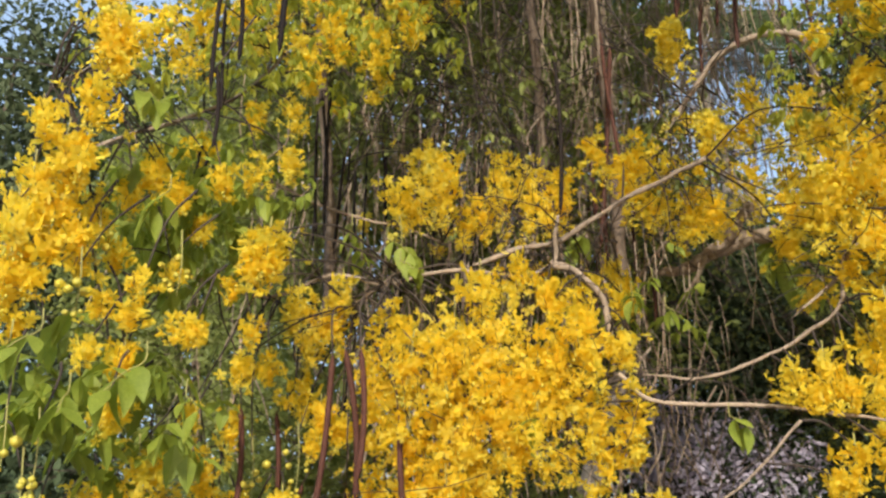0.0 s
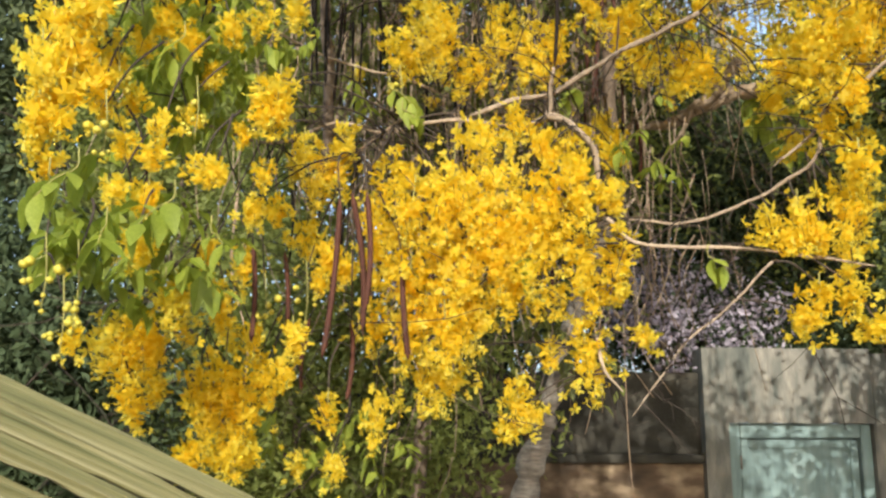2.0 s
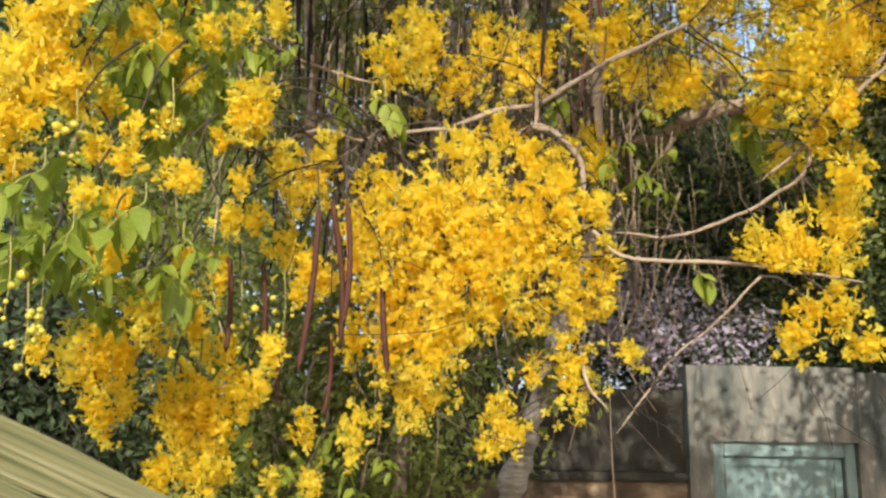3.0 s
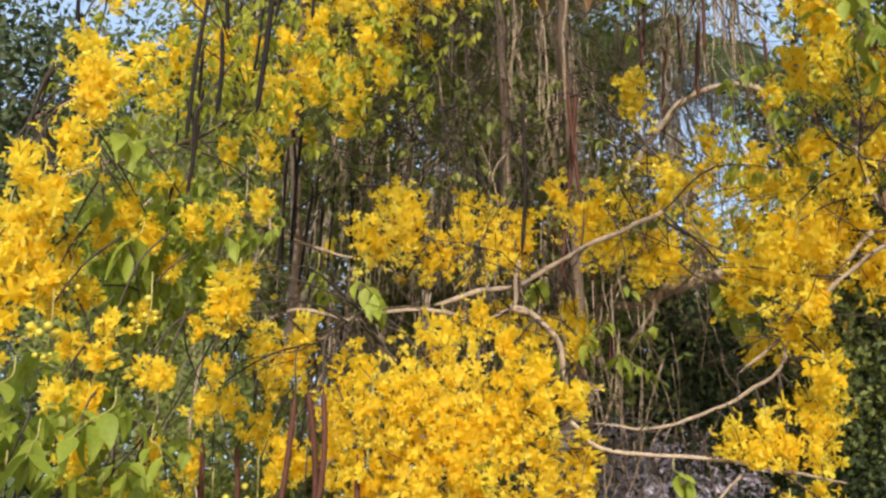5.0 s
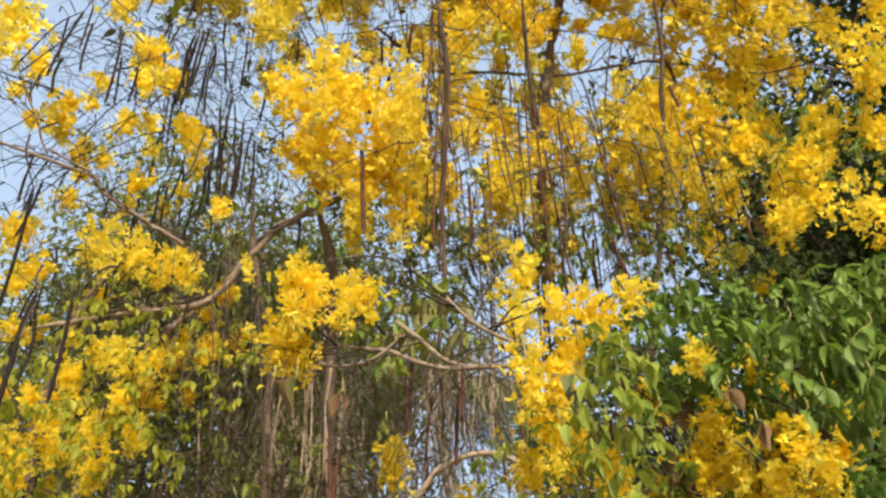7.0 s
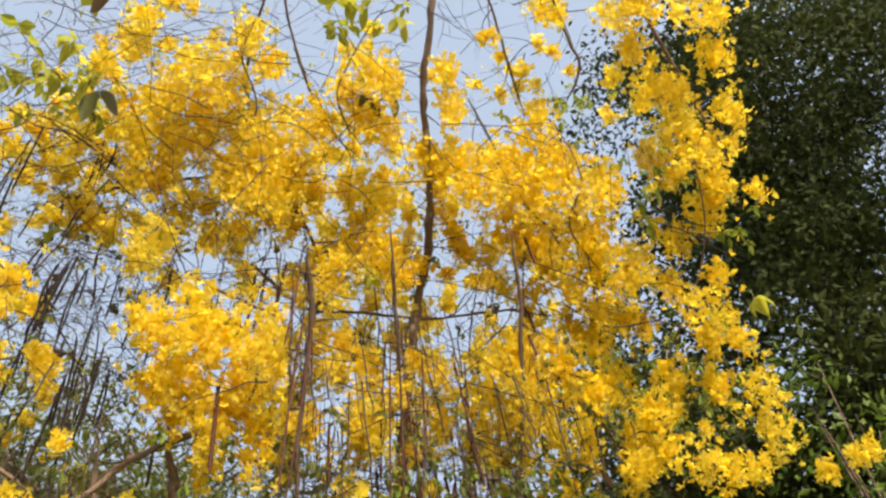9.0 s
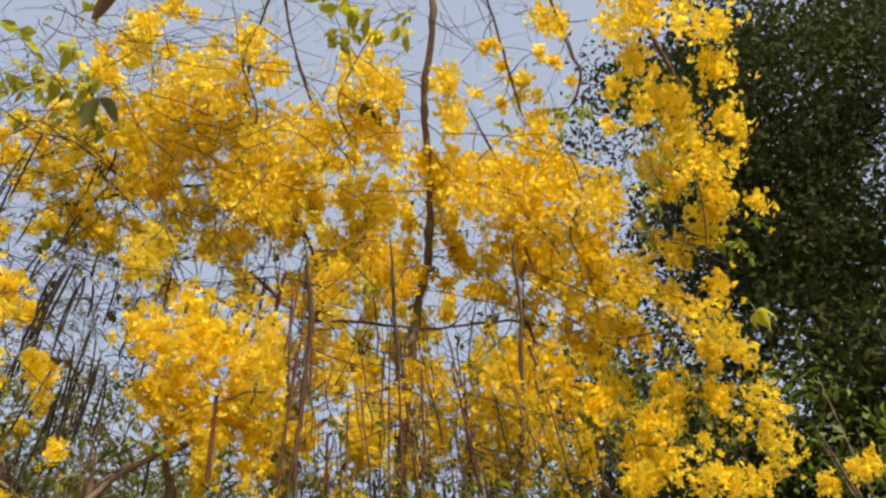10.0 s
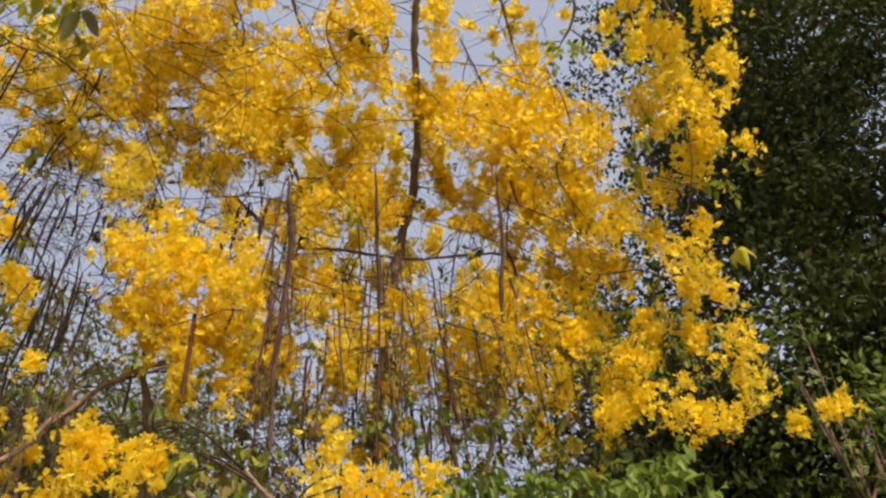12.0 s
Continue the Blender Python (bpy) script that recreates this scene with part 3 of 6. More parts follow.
# crown, upper left
hang_racemes((
    (-0.37, 2.21, 7.49, 0.33, 0.2), (-0.24, 2.15, 7.56, 0.33, 0.17), (-0.22, 1.98, 7.67, 0.36, 0.17),
    (0.41, 1.86, 7.8, 0.46, 0.21), (0.59, 2.01, 7.65, 0.35, 0.18), (0.2, 2.13, 7.67, 0.63, 0.28),
    (0.1, 2.3, 7.58, 0.52, 0.28), (0.04, 2.45, 7.53, 0.55, 0.28), (0.38, 2.19, 7.59, 0.52, 0.25),
    (-0.04, 2.63, 7.4, 0.52, 0.32), (0.16, 2.64, 7.32, 0.46, 0.28), (0.28, 2.5, 7.4, 0.46, 0.25),
    (-0.42, 2.71, 7.36, 0.56, 0.17), (-0.44, 2.93, 7.2, 0.28, 0.19), (-0.17, 2.4, 7.29, 0.27, 0.15),
    (0.49, 2.41, 7.46, 0.41, 0.18), (0.25, 2.37, 7.49, 0.4, 0.21),
))
# crown, hanging bunch
hang_racemes((
    (0.65, 2.31, 7.51, 0.59, 0.29), (0.91, 2.24, 7.53, 0.56, 0.31), (1.06, 2.22, 7.51, 0.36, 0.15),
    (0.72, 2.47, 7.31, 0.81, 0.39), (0.59, 2.53, 7.18, 0.62, 0.28), (0.5, 2.6, 7.16, 0.4, 0.21),
    (0.94, 2.49, 7.37, 0.5, 0.22), (0.84, 2.57, 7.06, 0.51, 0.25), (0.18, 2.8, 6.58, 0.5, 0.27),
    (0.28, 3.08, 7.1, 0.46, 0.21), (0.34, 2.89, 7.17, 0.32, 0.29), (0.47, 2.86, 7.11, 0.29, 0.18),
    (0.7, 2.95, 6.97, 0.43, 0.2), (-0.13, 3.18, 7.13, 0.4, 0.2), (1.16, 2.74, 7.52, 0.34, 0.17),
    (0.12, 2.95, 6.51, 0.31, 0.16),
))
# crown, middle
hang_racemes((
    (1.16, 1.82, 7.73, 0.56, 0.28), (1.33, 1.83, 7.66, 0.51, 0.22), (1.09, 1.98, 7.64, 0.36, 0.16),
    (1.72, 1.65, 7.7, 0.36, 0.17), (1.81, 1.8, 7.57, 0.54, 0.2), (1.29, 2.07, 7.56, 0.51, 0.26),
    (1.48, 2.14, 7.53, 0.36, 0.2), (1.72, 2.15, 7.42, 0.36, 0.19), (1.44, 2.57, 7.54, 0.53, 0.31),
    (1.63, 2.62, 7.46, 0.38, 0.19), (1.41, 2.95, 7.33, 0.59, 0.29), (1.49, 2.73, 6.97, 0.41, 0.18),
    (1.71, 2.76, 6.87, 0.5, 0.27), (1.86, 2.79, 7.29, 0.41, 0.17), (1.35, 2.67, 7.52, 0.37, 0.15),
    (1.25, 2.72, 6.57, 0.38, 0.17), (1.54, 2.63, 7.02, 0.26, 0.16),
))
# crown, broad bunch
hang_racemes((
    (1.92, 2.09, 7.38, 0.69, 0.32), (2.09, 2.11, 7.31, 0.6, 0.3), (1.82, 2.19, 7.36, 0.42, 0.17),
    (2.38, 1.79, 7.35, 0.84, 0.41), (2.58, 1.81, 7.27, 0.66, 0.28), (2.39, 2.12, 7.19, 0.66, 0.32),
    (2.38, 1.65, 7.48, 0.36, 0.2), (2.22, 1.99, 7.32, 0.66, 0.26), (2.87, 1.8, 7.14, 0.51, 0.26),
    (2.81, 2.09, 6.98, 0.63, 0.28), (2.58, 2.21, 7.04, 0.69, 0.31), (2.38, 2.31, 7.08, 0.57, 0.24),
    (2.96, 2.19, 6.79, 0.62, 0.31), (3.16, 2.1, 6.73, 0.47, 0.2), (2.83, 2.39, 6.72, 0.47, 0.24),
    (2.61, 2.57, 6.69, 0.29, 0.22),
))
# crown, right
hang_racemes((
    (2.64, 0.89, 7.84, 0.48, 0.28), (2.77, 0.75, 7.8, 0.36, 0.26), (2.86, 1.05, 7.66, 0.33, 0.2),
    (2.99, 0.66, 7.68, 0.44, 0.27), (3.22, 0.61, 7.62, 0.38, 0.2), (3.29, 0.85, 7.5, 0.38, 0.22),
    (3.02, 1.15, 7.54, 0.51, 0.24), (3.18, 1.13, 7.43, 0.42, 0.18), (3.5, 1.07, 7.29, 0.38, 0.18),
    (3.2, 1.37, 7.26, 0.65, 0.33), (3.38, 1.33, 7.18, 0.65, 0.22), (3.19, 1.59, 7.11, 0.41, 0.16),
    (3.55, 1.66, 6.95, 0.45, 0.24), (3.38, 1.88, 6.85, 0.38, 0.24), (3.58, 1.86, 6.46, 0.3, 0.14),
))
# crown, right edge
hang_racemes((
    (3.39, 2.11, 6.59, 0.4, 0.2), (3.44, 2, 6.25, 0.49, 0.27), (3.65, 2.05, 6.11, 0.37, 0.2),
    (3.53, 2.13, 6.1, 0.3, 0.17), (3.78, 2.14, 5.78, 0.3, 0.21), (3.82, 2.21, 5.57, 0.39, 0.27),
    (3.62, 2.3, 5.18, 0.18, 0.14), (4.14, 2.27, 5.28, 0.16, 0.14), (4.34, 2.08, 5.32, 0.18, 0.16),
    (4.28, 2.15, 5.3, 0.12, 0.09), (3.41, 2.39, 6.03, 0.44, 0.22), (3.6, 2.29, 5.9, 0.36, 0.18),
    (3.23, 2.3, 5.16, 0.27, 0.26), (3.39, 2.27, 5.12, 0.23, 0.18), (3.2, 2.48, 5.39, 0.23, 0.14),
    (2.29, 1.12, 8.19, 0.44, 0.16), (2.42, 1.15, 8.12, 0.31, 0.16),
))
# high, left bank
hang_racemes((
    (0.25, 2.63, 5.65, 0.29, 0.15), (0.33, 2.63, 5.59, 0.26, 0.12), (0.47, 2.49, 5.64, 0.53, 0.24),
    (0.6, 2.55, 5.56, 0.4, 0.15), (0.4, 2.7, 5.49, 0.49, 0.2), (0.55, 2.66, 5.46, 0.53, 0.23),
    (0.78, 2.45, 5.59, 0.53, 0.27), (0.77, 2.58, 5.52, 0.51, 0.23), (0.93, 2.62, 5.54, 0.4, 0.15),
    (0.52, 2.87, 5.34, 0.36, 0.16), (0.72, 2.84, 5.29, 0.5, 0.18), (0.92, 2.81, 5.24, 0.44, 0.18),
    (0.73, 3.01, 5.16, 0.34, 0.12), (0.78, 2.76, 5.34, 0.29, 0.16), (0.39, 2.83, 5.39, 0.29, 0.13),
))
# high, middle
hang_racemes((
    (1.38, 3.17, 6.23, 0.27, 0.22), (1.61, 3.07, 6.21, 0.32, 0.17), (1.3, 3.04, 6.34, 0.25, 0.19),
    (1.46, 3.03, 6.29, 0.27, 0.15), (1.32, 3.28, 5.82, 0.33, 0.11), (1.59, 3.08, 5.87, 0.63, 0.22),
    (1.7, 3.15, 5.79, 0.43, 0.14), (2.08, 3, 6.24, 0.32, 0.16), (2.09, 3.17, 6.13, 0.52, 0.22),
    (2.19, 3.24, 6.02, 0.35, 0.14), (1.91, 2.96, 6.17, 0.24, 0.12), (2.35, 2.76, 6.31, 0.66, 0.31),
    (2.58, 2.65, 6.29, 0.76, 0.35), (2.76, 2.61, 6.27, 0.51, 0.21), (2.51, 2.82, 6.13, 0.52, 0.27),
))
# high, right bank
hang_racemes((
    (2.35, 3.01, 6.06, 0.66, 0.26), (2.57, 2.97, 6.02, 0.63, 0.31), (2.74, 2.87, 6.05, 0.58, 0.24),
    (2.52, 3.23, 5.94, 0.42, 0.28), (2.4, 3.33, 5.92, 0.34, 0.14), (2.91, 2.79, 6.13, 0.41, 0.19),
    (3.03, 2.51, 6.37, 0.41, 0.19), (3.19, 2.66, 6.12, 0.33, 0.19), (3.08, 2.76, 6.11, 0.31, 0.16),
    (3.21, 2.72, 5.69, 0.34, 0.2), (3.08, 2.62, 5.35, 0.23, 0.18), (2.89, 2.56, 6.38, 0.28, 0.14),
    (3.26, 2.33, 6.33, 0.27, 0.14), (3.21, 2.41, 6.45, 0.28, 0.16),
))
# high, over the gap
hang_racemes((
    (-0.91, 2.4, 5.42, 0.33, 0.19), (-0.8, 2.5, 5.26, 0.17, 0.09), (-0.71, 2.7, 5.21, 0.2, 0.13),
    (-0.35, 2.6, 5.6, 0.27, 0.16), (-0.35, 2.53, 5.32, 0.16, 0.09), (-0.32, 2.73, 5.25, 0.14, 0.09),
    (-0.11, 2.86, 5.35, 0.18, 0.13), (-0.59, 2.91, 4.86, 0.12, 0.11), (-0.33, 2.92, 5.04, 0.16, 0.09),
    (-0.8, 3.08, 4.8, 0.21, 0.17), (-0.67, 3.06, 4.57, 0.17, 0.13), (-0.38, 2.87, 4.65, 0.27, 0.21),
    (-0.25, 2.86, 4.59, 0.19, 0.13), (-0.1, 2.84, 4.56, 0.19, 0.16), (-0.04, 2.88, 4.49, 0.12, 0.11),
    (0.05, 2.81, 4.85, 0.14, 0.09),
))
# mid left, upper
hang_racemes((
    (-0.28, 2.93, 4.13, 0.18, 0.17), (-0.12, 2.92, 4.08, 0.16, 0.14), (-0.39, 2.89, 3.95, 0.13, 0.12),
    (-0.43, 2.94, 3.84, 0.21, 0.15), (-0.51, 2.9, 3.69, 0.25, 0.15), (-0.27, 2.96, 3.75, 0.22, 0.15),
    (-0.13, 2.92, 3.75, 0.15, 0.12), (-0.25, 3.04, 3.65, 0.14, 0.12), (-0.49, 2.9, 3.51, 0.13, 0.11),
    (-0.4, 2.91, 3.64, 0.14, 0.1), (-0.2, 2.85, 3.85, 0.11, 0.09), (-0.51, 2.82, 3.79, 0.11, 0.08),
))
# mid right, near
hang_racemes((
    (0.33, 1.95, 3.84, 0.27, 0.12), (0.38, 1.96, 3.81, 0.19, 0.08), (0.31, 2.06, 3.72, 0.13, 0.11),
    (0.5, 1.95, 3.82, 0.22, 0.11), (0.56, 1.94, 3.81, 0.14, 0.07), (0.37, 2.09, 3.66, 0.14, 0.12),
    (0.32, 2.12, 3.63, 0.11, 0.08), (1.15, 2.09, 3.9, 0.19, 0.13), (1.16, 1.81, 3.78, 0.17, 0.13),
    (1.27, 1.78, 3.77, 0.2, 0.12), (1.43, 1.79, 3.85, 0.11, 0.09), (1.07, 1.9, 3.59, 0.23, 0.13),
    (1.17, 1.89, 3.57, 0.23, 0.1), (1.15, 1.99, 3.46, 0.26, 0.13), (1.18, 2.21, 3.41, 0.17, 0.11),
    (1.23, 1.89, 3.66, 0.11, 0.07),
))
# mid right, under the bush
hang_racemes((
    (1.22, 2.18, 4.26, 0.26, 0.13), (2.93, 3.15, 5.67, 0.39, 0.18), (1.72, 1.91, 3.7, 0.09, 0.09),
    (1.81, 2.02, 3.56, 0.19, 0.15), (1.81, 2.14, 3.46, 0.19, 0.11), (1.91, 2.1, 3.43, 0.15, 0.09),
    (1.86, 1.71, 3.32, 0.21, 0.13), (1.98, 1.77, 3.27, 0.14, 0.09), (1.86, 1.85, 3.22, 0.1, 0.08),
    (1.02, 3.39, 4.05, 0.27, 0.09), (1.91, 1.87, 3.68, 0.08, 0.07), (1.52, 2.25, 3.4, 0.13, 0.09),
))
# mid left
hang_racemes((
    (-1.1, 2.57, 4.61, 0.21, 0.14), (-1.1, 2.37, 4.39, 0.11, 0.06), (-0.97, 2.47, 4.07, 0.19, 0.12),
    (-1.2, 2.49, 4.08, 0.16, 0.09), (-1.1, 2.63, 3.87, 0.17, 0.13), (-0.87, 2.59, 3.95, 0.22, 0.14),
    (-0.8, 2.63, 3.89, 0.18, 0.08), (-0.96, 2.97, 4.73, 0.17, 0.12), (-0.8, 3.07, 4.77, 0.15, 0.11),
    (-0.97, 2.19, 3.33, 0.12, 0.11), (-0.9, 2.23, 3.24, 0.11, 0.14), (-0.94, 2.21, 3.16, 0.13, 0.1),
    (-0.88, 2.72, 3.69, 0.18, 0.16), (-0.73, 2.74, 3.66, 0.16, 0.11), (-0.92, 2.76, 3.52, 0.14, 0.16),
    (-0.96, 2.63, 3.58, 0.11, 0.09),
))
# mid, inner
hang_racemes((
    (-0.71, 2.98, 3.39, 0.14, 0.09), (-0.56, 2.97, 3.39, 0.15, 0.1), (-0.86, 2.77, 3.15, 0.12, 0.12),
    (-0.93, 2.59, 3.01, 0.08, 0.06), (1, 3.44, 4.04, 0.22, 0.09), (1.75, 4.46, 4.37, 0.25, 0.13),
    (-0.06, 3.47, 3.45, 0.39, 0.21), (-0, 3.43, 3.4, 0.33, 0.14), (-0.19, 3.48, 3.28, 0.17, 0.14),
    (-0.14, 3.55, 3.24, 0.16, 0.12), (0.27, 3.6, 3.48, 0.37, 0.12), (0.38, 3.65, 3.49, 0.39, 0.13),
    (0.18, 3.67, 3.32, 0.22, 0.12), (0.54, 3.66, 3.43, 0.31, 0.14), (0.69, 3.64, 3.6, 0.29, 0.1),
    (0.46, 3.67, 3.29, 0.17, 0.12), (0.1, 3.64, 3.26, 0.19, 0.11), (1.25, 3.73, 3.32, 0.17, 0.15),
    (1.14, 3.74, 3.29, 0.17, 0.13),
))
# mid right, lower
hang_racemes((
    (0.78, 3.21, 3.31, 0.31, 0.16), (1.06, 4.13, 3.58, 0.25, 0.13), (0.72, 3.23, 3.29, 0.13, 0.09),
    (1.44, 4.43, 3.67, 0.22, 0.17), (1.32, 4.51, 3.56, 0.2, 0.15), (1.62, 4.32, 3.81, 0.2, 0.18),
    (1.31, 2.5, 3.04, 0.31, 0.15), (1.25, 2.6, 2.91, 0.17, 0.15), (1.4, 2.5, 3.01, 0.23, 0.14),
    (1.21, 2.64, 2.84, 0.09, 0.12), (1.34, 2.45, 3.24, 0.12, 0.1), (1.52, 2.42, 3.17, 0.11, 0.1),
    (1.55, 2.4, 2.9, 0.17, 0.13), (1.66, 2.33, 3, 0.22, 0.14), (1.75, 2.34, 2.96, 0.22, 0.1),
    (1.64, 2.41, 2.86, 0.15, 0.1), (1.36, 2.54, 2.91, 0.18, 0.11),
))
# low left, near
hang_racemes((
    (-0.96, 2.19, 3.24, 0.16, 0.12), (-0.97, 2.17, 3, 0.16, 0.13), (-0.93, 2.22, 3.15, 0.11, 0.08),
    (-1.03, 2.18, 2.86, 0.16, 0.15), (-1.1, 2.17, 2.76, 0.15, 0.11), (-1.09, 2.15, 2.92, 0.1, 0.07),
    (-0.99, 2.21, 2.83, 0.12, 0.09), (-1.1, 2.12, 2.63, 0.17, 0.11), (-1.07, 2.27, 2.67, 0.16, 0.12),
    (-1.07, 2.19, 2.52, 0.16, 0.13), (-1.12, 2.19, 2.44, 0.12, 0.08), (-0.99, 2.24, 2.61, 0.12, 0.07),
    (-1.05, 2.23, 2.77, 0.1, 0.09), (-1.12, 2.23, 2.35, 0.09, 0.07),
))
# low left
hang_racemes((
    (-1.12, 2.17, 2.56, 0.21, 0.08), (-1.04, 2.2, 2.59, 0.1, 0.1), (-1.1, 2.19, 2.71, 0.15, 0.09),
    (-1.05, 2.24, 2.72, 0.14, 0.09), (-0.93, 2.32, 2.42, 0.07, 0.06), (-0.85, 2.33, 2.4, 0.07, 0.09),
    (-0.82, 2.31, 2.48, 0.08, 0.05), (-0.71, 2.33, 2.36, 0.07, 0.08), (-0.67, 2.33, 2.35, 0.05, 0.05),
    (-0.65, 3.06, 2.93, 0.22, 0.15), (-0.61, 3.05, 2.87, 0.16, 0.09), (-0.9, 2.44, 2.16, 0.05, 0.09),
    (-0.92, 2.24, 2.27, 0.05, 0.05), (-0.99, 2.32, 2.73, 0.11, 0.06),
))
# low left, hanging to the frond
hang_racemes((
    (-0.83, 2.47, 2.05, 0.18, 0.12), (-0.83, 2.73, 2.09, 0.13, 0.08), (-1.08, 2.71, 1.95, 0.19, 0.13),
    (-0.97, 2.7, 1.97, 0.23, 0.14), (-1, 2.75, 1.74, 0.11, 0.13), (-1, 2.99, 1.78, 0.11, 0.08),
    (-0.85, 2.82, 1.97, 0.11, 0.08), (-0.73, 2.8, 2.07, 0.19, 0.08), (-0.71, 2.97, 2.23, 0.16, 0.09),
    (-0.85, 3.03, 1.82, 0.24, 0.12), (-0.76, 3.02, 1.86, 0.28, 0.17), (-0.65, 3.07, 1.87, 0.2, 0.12),
    (-0.78, 3.13, 1.63, 0.22, 0.17), (-0.89, 3.09, 1.55, 0.15, 0.1), (-0.72, 3.23, 1.59, 0.16, 0.1),
    (-0.53, 3.04, 1.97, 0.14, 0.09), (-0.57, 3.11, 1.84, 0.1, 0.09),
))
# low middle, left flank
hang_racemes((
    (-0.52, 3.08, 2.7, 0.19, 0.12), (-0.44, 3.09, 2.6, 0.13, 0.08), (-0.36, 3.06, 2.73, 0.16, 0.11),
    (-0.48, 3.12, 2.53, 0.13, 0.11), (-0.51, 3.15, 2.38, 0.17, 0.11), (-0.43, 3.15, 2.29, 0.15, 0.09),
    (-0.38, 3.08, 2.64, 0.18, 0.11), (-0.43, 3.34, 1.72, 0.16, 0.1), (-0.24, 3.27, 1.74, 0.23, 0.11),
    (-0.41, 3.38, 1.51, 0.13, 0.12), (-0.55, 3.34, 1.51, 0.11, 0.07), (-0.46, 3.17, 2.17, 0.09, 0.07),
))
# low middle, the great cluster
hang_racemes((
    (-0.17, 3.02, 2.6, 0.25, 0.16), (-0.25, 3.06, 2.46, 0.26, 0.11), (-0.2, 3.06, 2.3, 0.27, 0.16),
    (-0.24, 3.12, 2.05, 0.19, 0.11), (0.13, 2.87, 2.69, 0.18, 0.15), (0.26, 2.95, 2.77, 0.15, 0.11),
    (0.35, 2.87, 2.63, 0.1, 0.09), (0.04, 2.91, 2.57, 0.26, 0.17), (0.22, 2.89, 2.57, 0.26, 0.17),
    (0.44, 2.83, 2.58, 0.23, 0.15), (0.31, 2.86, 2.47, 0.25, 0.18), (0.48, 2.81, 2.45, 0.19, 0.14),
    (0.59, 2.83, 2.45, 0.14, 0.08), (0.16, 2.91, 2.34, 0.27, 0.19), (0.31, 2.9, 2.28, 0.23, 0.18),
    (0.46, 2.85, 2.29, 0.23, 0.16), (0.6, 2.85, 2.27, 0.19, 0.1), (0.63, 2.92, 2.15, 0.12, 0.08),
))
# low middle, the two that hang foremost
hang_racemes(((-0.02, 3, 2.36, 0.27, 0.18), (0.08, 2.98, 2.31, 0.25, 0.15)), True)
# low middle, long tails
hang_racemes((
    (-0.06, 3.06, 2.17, 0.34, 0.15), (0.07, 3.05, 2.12, 0.28, 0.14), (-0.07, 3.16, 1.88, 0.23, 0.11),
    (0.03, 3.15, 1.88, 0.23, 0.13), (0.15, 3.05, 2.08, 0.19, 0.11), (0.25, 3.03, 2.16, 0.15, 0.14),
    (0.4, 2.95, 2.11, 0.13, 0.12), (0.52, 2.94, 2.15, 0.17, 0.12), (0.5, 2.98, 1.97, 0.24, 0.09),
    (0.56, 3.05, 1.88, 0.16, 0.07), (0.39, 3.05, 1.92, 0.12, 0.07), (0.28, 3.13, 1.78, 0.18, 0.1),
    (0.34, 3.15, 1.69, 0.1, 0.11), (0.24, 3.16, 1.63, 0.07, 0.09), (-0.14, 3.06, 2.41, 0.19, 0.12),
))
# low right
hang_racemes((
    (1.04, 2.62, 2.3, 0.12, 0.12), (1.14, 2.61, 2.34, 0.16, 0.13), (1.26, 2.56, 2.39, 0.21, 0.12),
    (1.2, 2.6, 2.25, 0.09, 0.08), (1.2, 2.63, 2.07, 0.15, 0.13), (1.3, 2.62, 2.11, 0.16, 0.1),
    (1.39, 2.65, 1.95, 0.07, 0.09), (1.15, 2.65, 1.98, 0.07, 0.07), (0.71, 2.97, 1.96, 0.06, 0.07),
    (1.31, 2.57, 2.31, 0.13, 0.07), (1.11, 2.63, 2.23, 0.06, 0.08),
))
# low left, loose
hang_racemes((
    (-0.59, 2.6, 2.71, 0.18, 0.1), (-0.53, 2.54, 2.71, 0.17, 0.1), (-0.55, 2.56, 2.62, 0.09, 0.09),
    (-0.95, 2.48, 2.85, 0.13, 0.08), (-0.89, 2.51, 2.92, 0.12, 0.08), (-0.82, 2.52, 2.86, 0.12, 0.09),
    (-0.71, 2.61, 2.93, 0.1, 0.08), (-0.62, 2.69, 3.02, 0.13, 0.09), (-0.52, 2.77, 3.09, 0.11, 0.09),
    (-0.99, 2.36, 2.69, 0.11, 0.08), (-0.96, 2.47, 2.63, 0.09, 0.07), (-1, 2.29, 2.54, 0.08, 0.06),
    (-0.67, 2.68, 2.59, 0.08, 0.06), (-0.6, 2.7, 2.46, 0.08, 0.06), (-0.65, 2.82, 2.38, 0.12, 0.07),
    (-0.8, 2.48, 2.57, 0.06, 0.05), (-0.77, 2.64, 2.77, 0.08, 0.06),
))
# mid right, beside the crooked branch
hang_racemes((
    (1.23, 2.42, 2.97, 0.25, 0.17), (1.16, 2.48, 2.86, 0.23, 0.14), (1.37, 2.35, 3.1, 0.16, 0.12),
    (1.51, 2.41, 2.72, 0.17, 0.1), (1.48, 2.5, 3, 0.16, 0.11), (1.49, 2.47, 2.83, 0.15, 0.09),
    (1.27, 2.44, 2.7, 0.15, 0.12), (1.23, 2.57, 2.65, 0.13, 0.1), (1.27, 2.44, 2.46, 0.1, 0.1),
    (1.6, 2.43, 2.9, 0.14, 0.09), (1.6, 2.29, 3.2, 0.16, 0.09), (1.54, 2.4, 3.21, 0.1, 0.08),
    (1.12, 2.69, 2.89, 0.12, 0.09),
))
